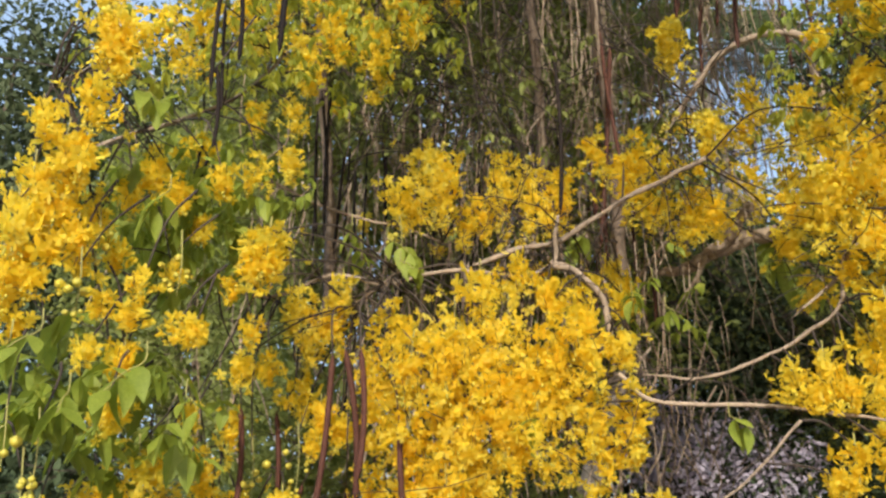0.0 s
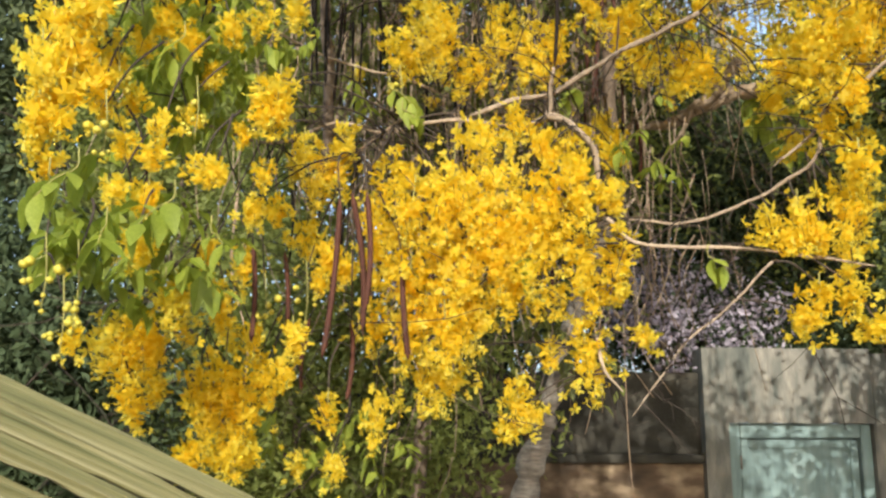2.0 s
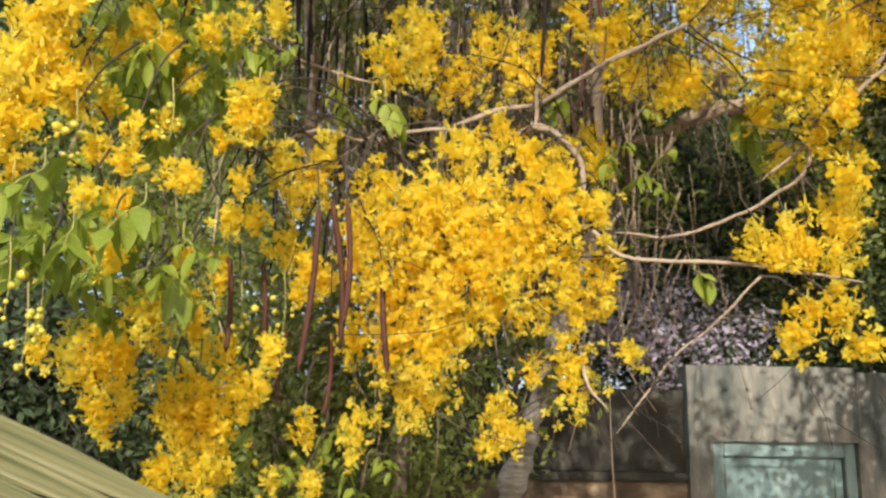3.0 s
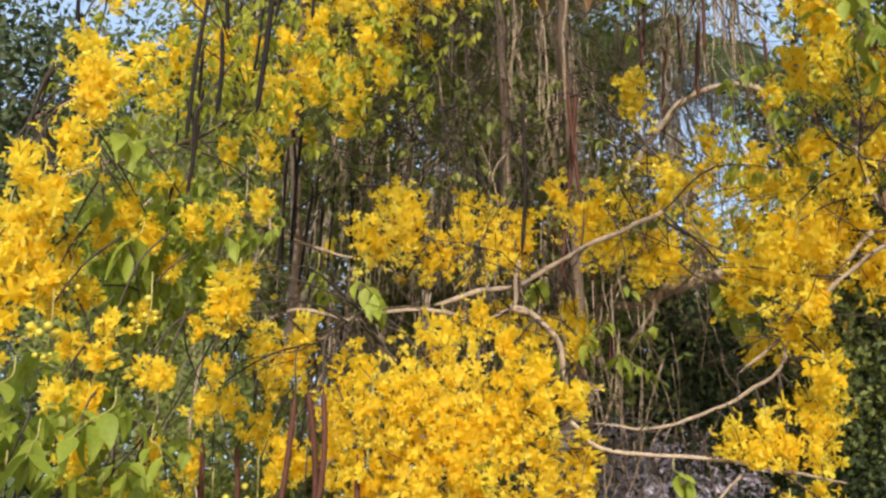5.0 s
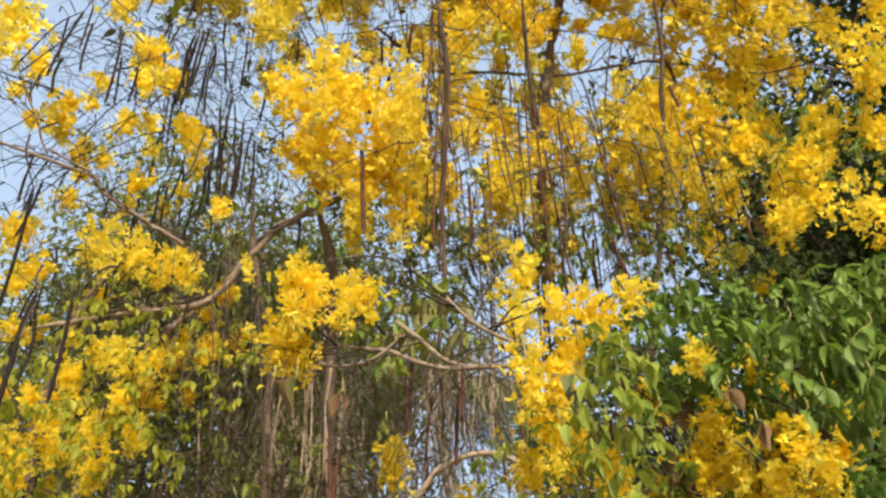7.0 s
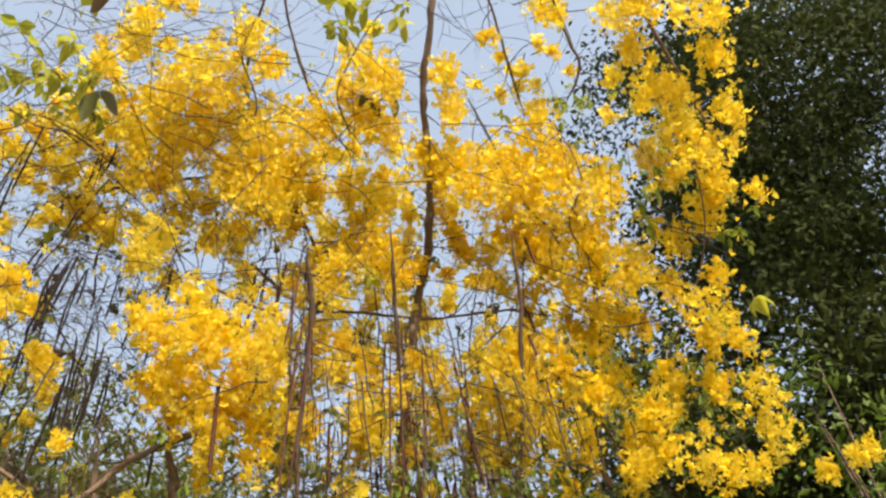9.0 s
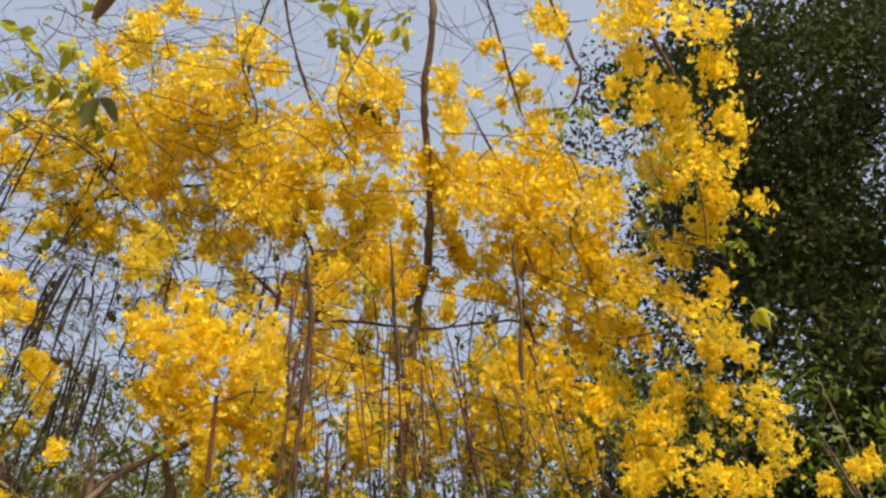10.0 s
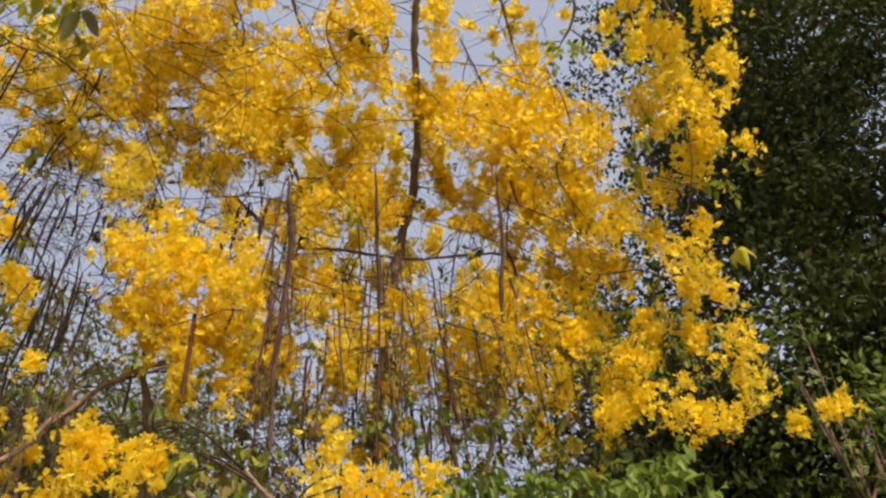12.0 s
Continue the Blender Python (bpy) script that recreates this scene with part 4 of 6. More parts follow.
# low, filling the clusters from behind
hang_racemes((
    (-0.1, 2.89, 2.45, 0.22, 0.14), (0.01, 2.88, 2.46, 0.22, 0.15), (0.14, 2.88, 2.47, 0.25, 0.16),
    (-0.11, 2.94, 2.2, 0.24, 0.13), (0.27, 2.9, 2.36, 0.22, 0.16), (0.39, 2.88, 2.4, 0.2, 0.14),
    (0.08, 2.94, 2.2, 0.24, 0.16), (0.22, 2.93, 2.2, 0.22, 0.14), (0.01, 2.97, 2.02, 0.24, 0.13),
    (-0.13, 2.98, 2.02, 0.22, 0.1), (-1.05, 2.79, 1.88, 0.16, 0.13), (-0.94, 2.78, 1.91, 0.17, 0.11),
    (-0.8, 3.01, 1.74, 0.22, 0.14), (-0.69, 3, 1.76, 0.22, 0.14), (-0.72, 3.05, 1.56, 0.15, 0.14),
    (-1.01, 2.82, 1.7, 0.11, 0.09),
))


def spray(count, mid, radii, lengths=(0.08, 0.17), widths=(0.08, 0.15), seed=1):
    """Small loose racemes strewn round mid."""
    rng = random.Random(seed)
    rows = []
    while len(rows) < count:
        v = Vector((rng.uniform(-1, 1), rng.uniform(-1, 1), rng.uniform(-1, 1)))
        if v.length < 1:
            rows.append((mid[0] + v.x * radii[0], mid[1] + v.y * radii[1], mid[2] + v.z * radii[2], rng.uniform(*lengths), rng.uniform(*widths)))
    hang_racemes(rows)


spray(12, (-0.51, 3.53, 4.19), (0.64, 0.5, 0.47), (0.06, 0.11), (0.06, 0.1), 30)
spray(25, (1.59, 4.61, 3.80), (0.69, 0.6, 0.41), (0.1, 0.2), (0.1, 0.18), 31)
spray(19, (-0.45, 3.36, 4.39), (0.64, 0.4, 0.56), (0.08, 0.15), (0.08, 0.13), 32)
spray(6, (-0.40, 2.85, 5.46), (0.75, 0.3, 0.54), (0.08, 0.15), (0.08, 0.13), 33)
spray(16, (3.22, 2.73, 6.03), (1.05, 0.4, 0.90), (0.12, 0.26), (0.12, 0.2), 34)
spray(18, (1.74, 3.24, 6.17), (0.72, 0.3, 0.94), (0.12, 0.24), (0.12, 0.2), 35)
spray(12, (2.16, 2.39, 3.71), (0.53, 0.3, 0.27), (0.08, 0.16), (0.08, 0.14), 36)
spray(13, (2.00, 2.54, 3.38), (0.42, 0.3, 0.26), (0.08, 0.16), (0.08, 0.14), 37)
spray(20, (-0.47, 3.12, 7.46), (0.71, 0.3, 1.12), (0.08, 0.16), (0.08, 0.14), 38)
spray(20, (0.70, 2.75, 7.57), (0.98, 0.3, 0.90), (0.12, 0.24), (0.12, 0.2), 39)
spray(15, (1.70, 2.57, 7.62), (0.66, 0.3, 0.96), (0.1, 0.2), (0.1, 0.18), 40)
spray(22, (2.68, 2.32, 7.25), (0.98, 0.3, 0.94), (0.12, 0.26), (0.12, 0.22), 41)
spray(13, (3.32, 1.46, 7.43), (0.58, 0.3, 1.00), (0.1, 0.2), (0.1, 0.18), 42)
spray(12, (2.89, 3.14, 6.28), (1.30, 0.4, 0.59), (0.12, 0.24), (0.12, 0.2), 43)
spray(15, (0.94, 3.60, 6.32), (0.76, 0.3, 0.64), (0.12, 0.24), (0.12, 0.2), 44)
spray(10, (-0.96, 2.58, 2.13), (0.37, 0.3, 0.28), (0.06, 0.12), (0.06, 0.11), 45)
spray(8, (-0.59, 3.29, 2.15), (0.29, 0.3, 0.56), (0.07, 0.14), (0.07, 0.12), 46)
spray(9, (0.69, 3.78, 2.90), (0.40, 0.4, 0.32), (0.07, 0.13), (0.07, 0.12), 47)
spray(6, (1.37, 2.99, 2.65), (0.27, 0.3, 0.50), (0.09, 0.16), (0.08, 0.14), 48)
spray(44, (1.06, 3.62, 8.11), (2.01, 0.5, 1.59), (0.08, 0.17), (0.09, 0.17), 49)
spray(14, (3.68, 3.22, 7.38), (1.40, 0.5, 1.22), (0.08, 0.17), (0.09, 0.17), 50)
spray(15, (-0.62, 3.28, 8.05), (0.86, 0.4, 1.45), (0.06, 0.12), (0.06, 0.12), 51)
spray(13, (1.17, 1.78, 8.47), (1.45, 0.3, 0.39), (0.05, 0.1), (0.05, 0.09), 52)
spray(30, (1.96, 3.05, 3.70), (0.69, 0.4, 0.40), (0.06, 0.13), (0.06, 0.11), 53)
spray(19, (2.19, 2.53, 3.65), (0.37, 0.4, 0.54), (0.06, 0.13), (0.06, 0.11), 54)
spray(13, (1.51, 3.35, 3.53), (0.48, 0.4, 0.21), (0.06, 0.12), (0.06, 0.1), 55)
spray(22, (-0.22, 3.42, 4.61), (0.50, 0.4, 0.44), (0.06, 0.13), (0.06, 0.11), 56)
spray(16, (2.27, 3.34, 5.61), (1.49, 0.4, 0.46), (0.07, 0.16), (0.07, 0.13), 57)
spray(6, (-0.25, 4.33, 3.54), (0.79, 0.3, 0.34), (0.05, 0.1), (0.05, 0.09), 59)
spray(34, (2.27, 3.98, 7.70), (2.38, 0.5, 1.09), (0.1, 0.2), (0.1, 0.18), 60)
spray(27, (0.94, 2.96, 8.24), (2.04, 0.4, 1.04), (0.1, 0.2), (0.1, 0.17), 61)

spray(26, (-0.53, 3.33, 7.68), (0.55, 0.3, 0.75), (0.06, 0.14), (0.06, 0.12), 62)
spray(14, (-0.11, 2.33, 8.26), (0.50, 0.3, 0.35), (0.06, 0.13), (0.06, 0.12), 63)
spray(16, (1.23, 2.90, 7.06), (0.45, 0.3, 0.60), (0.08, 0.16), (0.07, 0.14), 64)
spray(16, (2.04, 2.65, 6.92), (0.50, 0.3, 0.50), (0.08, 0.15), (0.07, 0.13), 65)
spray(14, (-0.63, 3.40, 5.70), (0.60, 0.3, 0.50), (0.05, 0.11), (0.05, 0.1), 66)
spray(12, (2.26, 1.47, 7.81), (0.40, 0.3, 0.40), (0.05, 0.11), (0.05, 0.1), 67)
part("loose_blossom", mesh("loose_blossom", loose.v, loose.f, PETAL), tree, "stray yellow blossoms", BASE, kind="stuff")


# ---- pods ----
def make_pod(seed, mat):
    """A long ripe pod one metre long, hanging from the origin, with faint swellings over the seeds."""
    rng = random.Random(seed)
    sway = Vector((rng.uniform(-0.05, 0.05), rng.uniform(-0.05, 0.05), 0)) * (1 + seed % 3 * 0.25)
    line_ = [Vector((sway.x * math.sin(3 * t), sway.y * math.sin(2.5 * t), -t)) for t in [i / 14 for i in range(15)]]
    V, Fc = [], []
    for i, p in enumerate(line_):
        t = i / 14
        r = 1.0 * (0.35 if t < 0.06 else 1.0 if t < 0.93 else 0.5 if t < 0.99 else 0.12) * (1 + 0.08 * (i % 2))
        V += [p + Vector((math.cos(a), math.sin(a), 0)) * r * 0.022 for a in [k * math.pi / 3.5 for k in range(7)]]
    for i in range(14):
        Fc += [(i * 7 + k, i * 7 + (k + 1) % 7, i * 7 + 7 + (k + 1) % 7, i * 7 + 7 + k) for k in range(7)]
    return mesh("pod", V, Fc, mat)


POD_MESHES = [make_pod(s, POD) for s in range(8)]
PODS_BLACK = [make_pod(s, POD_BLACK) for s in range(8)]


def hang_pods(rows):
    for x, y, z, length in rows:
        thick = (0.0058 if length > 0.75 and z > 4.3 else 0.0066 if x < -0.2 and 2.9 < z < 5.2 else 0.0062 if x < 0.5 and z > 5.2 else 0.0095) / 0.022 * RNG.uniform(0.85, 1.12)
        m = BASE @ pose(x, y, z, RNG.uniform(-5, 5), RNG.uniform(-5, 5), RNG.uniform(0, 360)) @ Matrix.Diagonal((thick * 1.0, thick * 1.0, length, 1))
        part("pod", RNG.choice(POD_MESHES if z < 2.9 or x > 0.6 else PODS_BLACK), tree, m=m)
        twig_to(Vector((x, y, z)), RNG)


# low
hang_pods((
    (-0.31, 2.76, 2.39, 0.47), (-0.26, 2.76, 2.39, 0.4), (-0.35, 2.76, 2.37, 0.54),
    (-0.14, 2.91, 2.17, 0.33), (-0.67, 2.95, 2.24, 0.34), (-0.59, 3.16, 2.26, 0.3),
    (-0.8, 2.74, 3.06, 0.19), (-0.83, 2.76, 3.13, 0.25), (-0.65, 4.08, 3.83, 0.58),
    (-0.58, 4.1, 3.81, 0.64), (-0.49, 4.21, 3.84, 0.63), (-0.4, 4.21, 3.87, 0.57),
    (-0.51, 3.32, 2.03, 0.28), (-0.33, 3.13, 2, 0.29), (0.19, 4.28, 3.94, 0.58),
    (0.54, 4.16, 3.89, 0.59), (0.6, 4.16, 3.86, 0.56), (0.81, 4.13, 3.84, 0.62),
    (0.77, 4.13, 3.87, 0.47), (0.48, 4.27, 3.91, 0.51), (-0.32, 4.21, 3.87, 0.38),
    (0.06, 4.5, 3.96, 0.5),
))
# mid
hang_pods((
    (-0.51, 3.27, 3.63, 0.51), (-0.47, 3.27, 3.63, 0.65), (-0.54, 3.39, 3.6, 0.59), (-0.44, 3.57, 3.47, 0.47),
    (-0.4, 3.69, 3.46, 0.46), (0.52, 3.61, 4.05, 0.87), (0.73, 3.54, 4.12, 0.95), (0.78, 3.57, 4.05, 1),
))
# sky
hang_pods((
    (-0.64, 2.29, 5.36, 0.47), (-0.6, 2.33, 5.34, 0.33), (-0.7, 2.45, 5.22, 0.25),
    (-0.49, 2.42, 5.42, 0.48), (-0.4, 2.51, 5.36, 0.3), (-0.19, 2.51, 5.64, 0.41),
    (-0.22, 2.57, 5.58, 0.37), (-0.15, 2.5, 5.65, 0.49), (-0.09, 2.62, 5.68, 0.46),
    (0.01, 3.02, 5.47, 0.51), (-0.03, 3.09, 5.4, 0.47), (0.1, 2.96, 5.52, 0.41),
    (0.07, 3.03, 5.46, 0.44), (-0.25, 3.07, 5.12, 0.42), (-0.32, 3.03, 5, 0.41),
    (-0.16, 3.15, 4.88, 0.34), (-0.71, 2.84, 4.84, 0.34), (-0.57, 2.78, 4.13, 0.34),
    (-0.61, 2.85, 4.02, 0.46), (-0.37, 3.05, 4.49, 0.35),
))
# gap
hang_pods((
    (0.68, 2.7, 5.31, 0.64), (0.8, 2.58, 5.52, 0.41), (1.02, 2.43, 5.59, 1.19),
    (1.08, 2.46, 5.68, 1.31), (0.96, 2.32, 5.93, 0.79), (1.67, 2.79, 6.11, 1.29),
    (1.75, 2.87, 6.02, 1.27), (1.83, 2.97, 5.9, 1.09), (1.9, 3.07, 5.78, 0.92),
    (1.91, 2.88, 6.09, 1.1), (2.21, 3.19, 5.83, 0.78), (2.33, 3.06, 5.88, 0.86),
    (2.35, 3.26, 5.68, 0.64), (2.47, 2.53, 6.21, 0.34), (2.57, 3.06, 5.56, 0.5),
    (2.24, 3.54, 5.81, 0.59), (2.31, 3.54, 5.78, 0.5), (1.54, 3.48, 5.7, 0.53),
    (1.61, 3.43, 5.72, 0.53),
))
# high
hang_pods((
    (-0.15, 3.53, 6.91, 0.42), (-0.09, 3.55, 6.89, 0.35), (-0.57, 3.33, 7.16, 0.40), (-0.2, 2.81, 7.4, 0.43),
    (-0.11, 2.88, 7.36, 0.38), (0.01, 3.85, 6.47, 0.37), (0.03, 3.74, 6.58, 0.42), (0.36, 3.27, 6.81, 0.40),
    (0.93, 3.05, 6.78, 0.67), (0.87, 3.1, 6.75, 0.61), (1.03, 2.91, 6.71, 0.72), (-0.71, 3.07, 7.03, 0.50),
    (-0.42, 3.38, 6.84, 0.51), (-0.1, 3.23, 6.98, 0.48), (-0.31, 3.71, 6.42, 0.39), (0.22, 3.43, 6.53, 0.40),
    (-0.27, 3.01, 6.84, 0.43), (0.35, 3.57, 6.41, 0.41),
))
# high, right
hang_pods((
    (2.42, 2.16, 6.88, 0.55), (2.55, 2.57, 6.41, 0.42), (2.55, 2.85, 6.05, 0.51),
    (1.73, 3.01, 6.3, 1.17), (1.81, 3.03, 6.25, 1.08), (1.84, 2.99, 6.43, 0.8),
    (1.76, 3.31, 6.2, 0.78), (2.14, 2.9, 6.22, 0.92), (2.27, 3.06, 6.02, 0.71),
    (2.38, 3.17, 5.86, 0.44), (1.65, 3.2, 6.48, 0.47), (3.23, 2.84, 5.75, 0.34),
    (1.22, 2.99, 6.77, 0.97), (1.21, 3.19, 6.31, 0.93), (0.53, 3.88, 5.92, 0.38),
    (0.83, 3.29, 6.61, 0.48),
))


# crown, against the sky
hang_pods((
    (-0.27, 3.60, 7.00, 0.78), (-0.35, 3.83, 7.19, 0.86), (-0.22, 4.01, 7.34, 0.77), (-0.37, 3.89, 7.01, 0.82),
    (-0.44, 4.17, 7.17, 0.78), (-0.16, 3.58, 6.97, 0.60), (-0.43, 4.29, 6.94, 0.68), (-0.20, 4.37, 7.12, 0.66),
    (-0.03, 4.16, 6.72, 0.61), (0.07, 4.30, 6.90, 0.64), (0.16, 4.02, 6.58, 0.49), (-0.26, 4.53, 6.73, 0.65),
    (-0.15, 4.74, 6.87, 0.62), (-0.01, 4.43, 6.55, 0.58), (0.07, 4.52, 6.77, 0.56), (-0.35, 4.48, 6.49, 0.51),
    (-0.45, 4.36, 6.90, 0.56), (-0.34, 4.39, 7.15, 0.66), (0.05, 3.58, 7.05, 0.50), (-0.78, 3.24, 7.86, 0.87),
    (-0.67, 2.93, 7.55, 0.76), (-0.79, 3.32, 7.66, 0.72), (-0.88, 3.57, 7.85, 0.68), (-0.29, 2.93, 7.57, 0.58),
))
# mid, against the sky
hang_pods((
    (-0.86, 2.86, 6.02, 0.37), (-0.99, 3.19, 6.07, 0.28), (-0.63, 3.25, 6.26, 0.45), (-0.48, 2.96, 5.95, 0.38),
    (-0.81, 3.03, 6.38, 0.36), (-0.22, 2.81, 5.83, 0.42), (-0.36, 2.88, 6.18, 0.46), (-0.23, 3.07, 6.32, 0.58),
    (-0.15, 2.76, 6.05, 0.50), (-0.19, 3.36, 5.78, 0.46), (-0.03, 2.93, 5.62, 0.44), (0.02, 3.04, 5.86, 0.47),
    (0.10, 3.28, 5.96, 0.54), (-0.03, 3.16, 5.56, 0.43), (-0.25, 3.53, 5.61, 0.39), (-0.50, 3.35, 5.33, 0.32),
    (-0.95, 3.67, 5.53, 0.33), (-1.08, 3.98, 5.61, 0.29), (0.17, 3.08, 5.58, 0.40), (0.06, 3.40, 5.65, 0.40),
))
# mid left, long ones
hang_pods((
    (-0.73, 1.73, 3.77, 0.52), (-0.73, 1.92, 3.94, 0.55), (-0.54, 2.09, 4.12, 0.64), (-0.30, 1.93, 3.59, 0.33),
    (-0.67, 2.28, 3.57, 0.56), (-0.40, 1.90, 3.42, 0.48), (-0.54, 2.08, 3.63, 0.34), (-0.72, 2.48, 3.49, 0.39),
    (-0.66, 2.25, 3.11, 0.26), (-0.92, 2.08, 3.96, 0.44), (-0.55, 2.01, 3.25, 0.27), (-0.42, 2.04, 3.67, 0.28),
    (-1.05, 2.31, 3.85, 0.32), (-0.98, 2.07, 3.50, 0.21),
))


pr = random.Random(41)
hang_pods([(pr.uniform(-1.0, 0.3), pr.uniform(3.4, 4.4), pr.uniform(5.0, 6.4), pr.uniform(0.2, 0.4)) for k in range(24)])
hang_pods([(pr.uniform(1.2, 2.4), pr.uniform(3.0, 4.2), pr.uniform(4.4, 5.8), pr.uniform(0.35, 0.6)) for k in range(30)])
hang_pods([(pr.uniform(-0.9, 1.2), pr.uniform(4.6, 5.6), pr.uniform(2.8, 4.4), pr.uniform(0.35, 0.6)) for k in range(50)])

# ---- young racemes, all round buds ----
def hang_buds(rows):
    for x, y, z, length in rows:
        stem, balls = Pile(), Pile()
        stem.add(*tube(smooth_line([(0, 0, 0.05), (0.01, 0, -0.4 * length), (0, 0.01, -length)], 4), 0.0025, 0.0012, 5))
        for k in range(int(6 + 24 * length)):
            t = RNG.random()
            a = RNG.uniform(0, 6.283)
            c = Vector((0, 0, -length * t))
            p = c + Vector((math.cos(a), math.sin(a), -0.5)) * RNG.uniform(0.03, 0.07) * (1.15 - t)
            stem.add([c + Vector((0.001, 0, 0)), c - Vector((0.001, 0, 0)), c + Vector((0, 0, 0.0015)), p], [(0, 1, 3), (1, 2, 3), (2, 0, 3)])
            r = RNG.uniform(0.009, 0.0145) * (1.2 - 0.6 * t)
            ring = [(0, 0, r)] + [(r * 0.92 * math.cos(q), r * 0.92 * math.sin(q), 0.35 * r) for q in (0, 1.26, 2.51, 3.77, 5.03)] + [(r * 0.92 * math.cos(q), r * 0.92 * math.sin(q), -0.4 * r) for q in (0.63, 1.88, 3.14, 4.4, 5.65)] + [(0, 0, -r)]
            balls.add([p + Vector(v) for v in ring], [(0, 1 + i, 1 + (i + 1) % 5) for i in range(5)] + [(1 + i, 6 + i, 1 + (i + 1) % 5) for i in range(5)] + [(6 + i, 6 + (i + 1) % 5, 1 + (i + 1) % 5) for i in range(5)] + [(11, 6 + (i + 1) % 5, 6 + i) for i in range(5)])
        ob = part("bud_raceme", mesh("bud_raceme", stem.v, stem.f, STALK), tree, m=BASE @ pose(x, y, z))
        part("bud_tip", mesh("bud_tip", balls.v, balls.f, BUD), ob, "round yellow-green buds", kind="stuff")
        twig_to(Vector((x, y, z)), RNG)


hang_buds((
    (-0.96, 2.12, 2.04, 0.19), (-0.94, 2.17, 2.47, 0.14), (-0.5, 3.09, 2.17, 0.21),
    (-0.63, 2.98, 2.1, 0.18), (0.91, 3.22, 3.55, 0.16), (1.13, 3.45, 3.67, 0.17),
    (-0.76, 2.41, 2.61, 0.15), (-0.97, 2.32, 2.66, 0.14), (-0.17, 3.23, 3, 0.16),
    (-1.03, 2.22, 1.96, 0.17), (-1.07, 2.18, 2.07, 0.16),
))

# ---- leaves of the tree ----
def leaflet_shape(rng, length, width, fold=0.25, droop=0.25):
    """A pointed oval leaflet along +x, folded along its midrib and drooping to the tip."""
    V, Fc = [], []
    prof = [(0, 0.06), (0.12, 0.5), (0.32, 0.92), (0.5, 1.0), (0.7, 0.76), (0.88, 0.36), (1.0, 0.02)]
    curl = rng.uniform(-0.1, 0.1)
    for t, w_ in prof:
        x, z = length * t, -droop * length * t * t
        h = 0.5 * width * w_
        V += [Vector((x, -h, z + fold * h + curl * t * h)), Vector((x, 0, z)), Vector((x, h, z + fold * h - curl * t * h))]
    for i in range(len(prof) - 1):
        a = 3 * i
        Fc += [(a, a + 1, a + 4, a + 3), (a + 1, a + 2, a + 5, a + 4)]
    return V, Fc


LEAFLETS = {mat.name: [mesh("leaflet", *leaflet_shape(random.Random(50 + k), 1.0, 0.40 + 0.05 * k, 0.2 + 0.1 * k, 0.15 + 0.12 * k), mat) for k in range(4)] for mat in (LEAF, LEAF_BUSH, LEAF_LIME, LEAF_DULL, LEAF_DRY)}


def hang_leaves(rows, mat=LEAF, owner=None):
    owner = owner or tree
    for x, y, z, n, size in rows:
        here = Vector((x, y, z))
        head = RNG.uniform(0, 2 * math.pi)
        run = Vector((math.cos(head) * 0.7, math.sin(head) * 0.4, -0.55)) * size * (0.28 * n)
        stem = smooth_line([here + Vector((0, 0, size * 0.5)), here, here + run * 0.5 + Vector((0, 0, size * 0.12)), here + run], 3)
        back = Matrix.Translation(-owner.location)
        ob = part("leaf_stalk", mesh("leaf_stalk", *tube(stem, 0.0022, 0.0012, 4), STALK), owner, m=back)
        for k in range(int(n)):
            p = here + run * ((k // 2 + 0.5) / max(1, n / 2)) if n > 1 else here
            side = head + (1.25 if k % 2 else -1.25) + RNG.uniform(-0.5, 0.5)
            m = Matrix.Translation(p) @ Euler((RNG.uniform(-0.5, 0.5), RNG.uniform(0.35, 1.25), side)).to_matrix().to_4x4() @ Matrix.Scale(size * RNG.uniform(0.85, 1.15), 4)
            part("leaflet", RNG.choice(LEAFLETS[mat.name]), ob, m=m)


# low
hang_leaves((
    (-0.92, 1.97, 2.24, 6, 0.102), (-1, 2, 2.23, 3, 0.088), (-0.86, 2.03, 2.11, 4, 0.091),
    (-0.72, 2.11, 2.2, 6, 0.104), (-0.65, 2.24, 2.14, 3, 0.091), (0.81, 2.52, 2.14, 4, 0.072),
    (-0.2, 3.02, 2.87, 6, 0.093), (-0.33, 3, 2.91, 3, 0.093), (0.56, 3.24, 2.98, 4, 0.101),
    (0.75, 3.38, 2.79, 5, 0.078), (0.83, 3.18, 2.66, 3, 0.082), (0.3, 2.83, 2.2, 3, 0.084),
    (-0.8, 2.62, 2.84, 6, 0.085), (-0.9, 2.74, 2.76, 6, 0.095), (-0.82, 2.89, 2.72, 6, 0.098),
    (-0.99, 2.47, 2.8, 4, 0.082), (-1.22, 2.3, 2.71, 3, 0.079), (1.81, 4.64, 3.56, 6, 0.276),
))
# mid
hang_leaves((
    (-0.9, 2.3, 3.07, 4, 0.097), (-0.84, 2.41, 3.13, 4, 0.094), (-0.79, 2.35, 2.76, 4, 0.099),
    (-0.76, 2.63, 2.94, 5, 0.079), (0.74, 2.42, 3.59, 2, 0.076), (1.02, 1.5, 3.26, 5, 0.062),
    (1.13, 1.41, 3.29, 6, 0.06), (1.08, 1.74, 3.26, 3, 0.057), (1.17, 1.74, 3.18, 4, 0.061),
    (1.32, 1.83, 3.12, 4, 0.064), (0.85, 2.36, 3.99, 6, 0.08), (-0.76, 2.39, 3.98, 1, 0.08),
    (-0.3, 3.06, 2.85, 4, 0.08), (-0.15, 2.98, 2.77, 4, 0.078), (0.84, 3.39, 2.85, 4, 0.067),
))
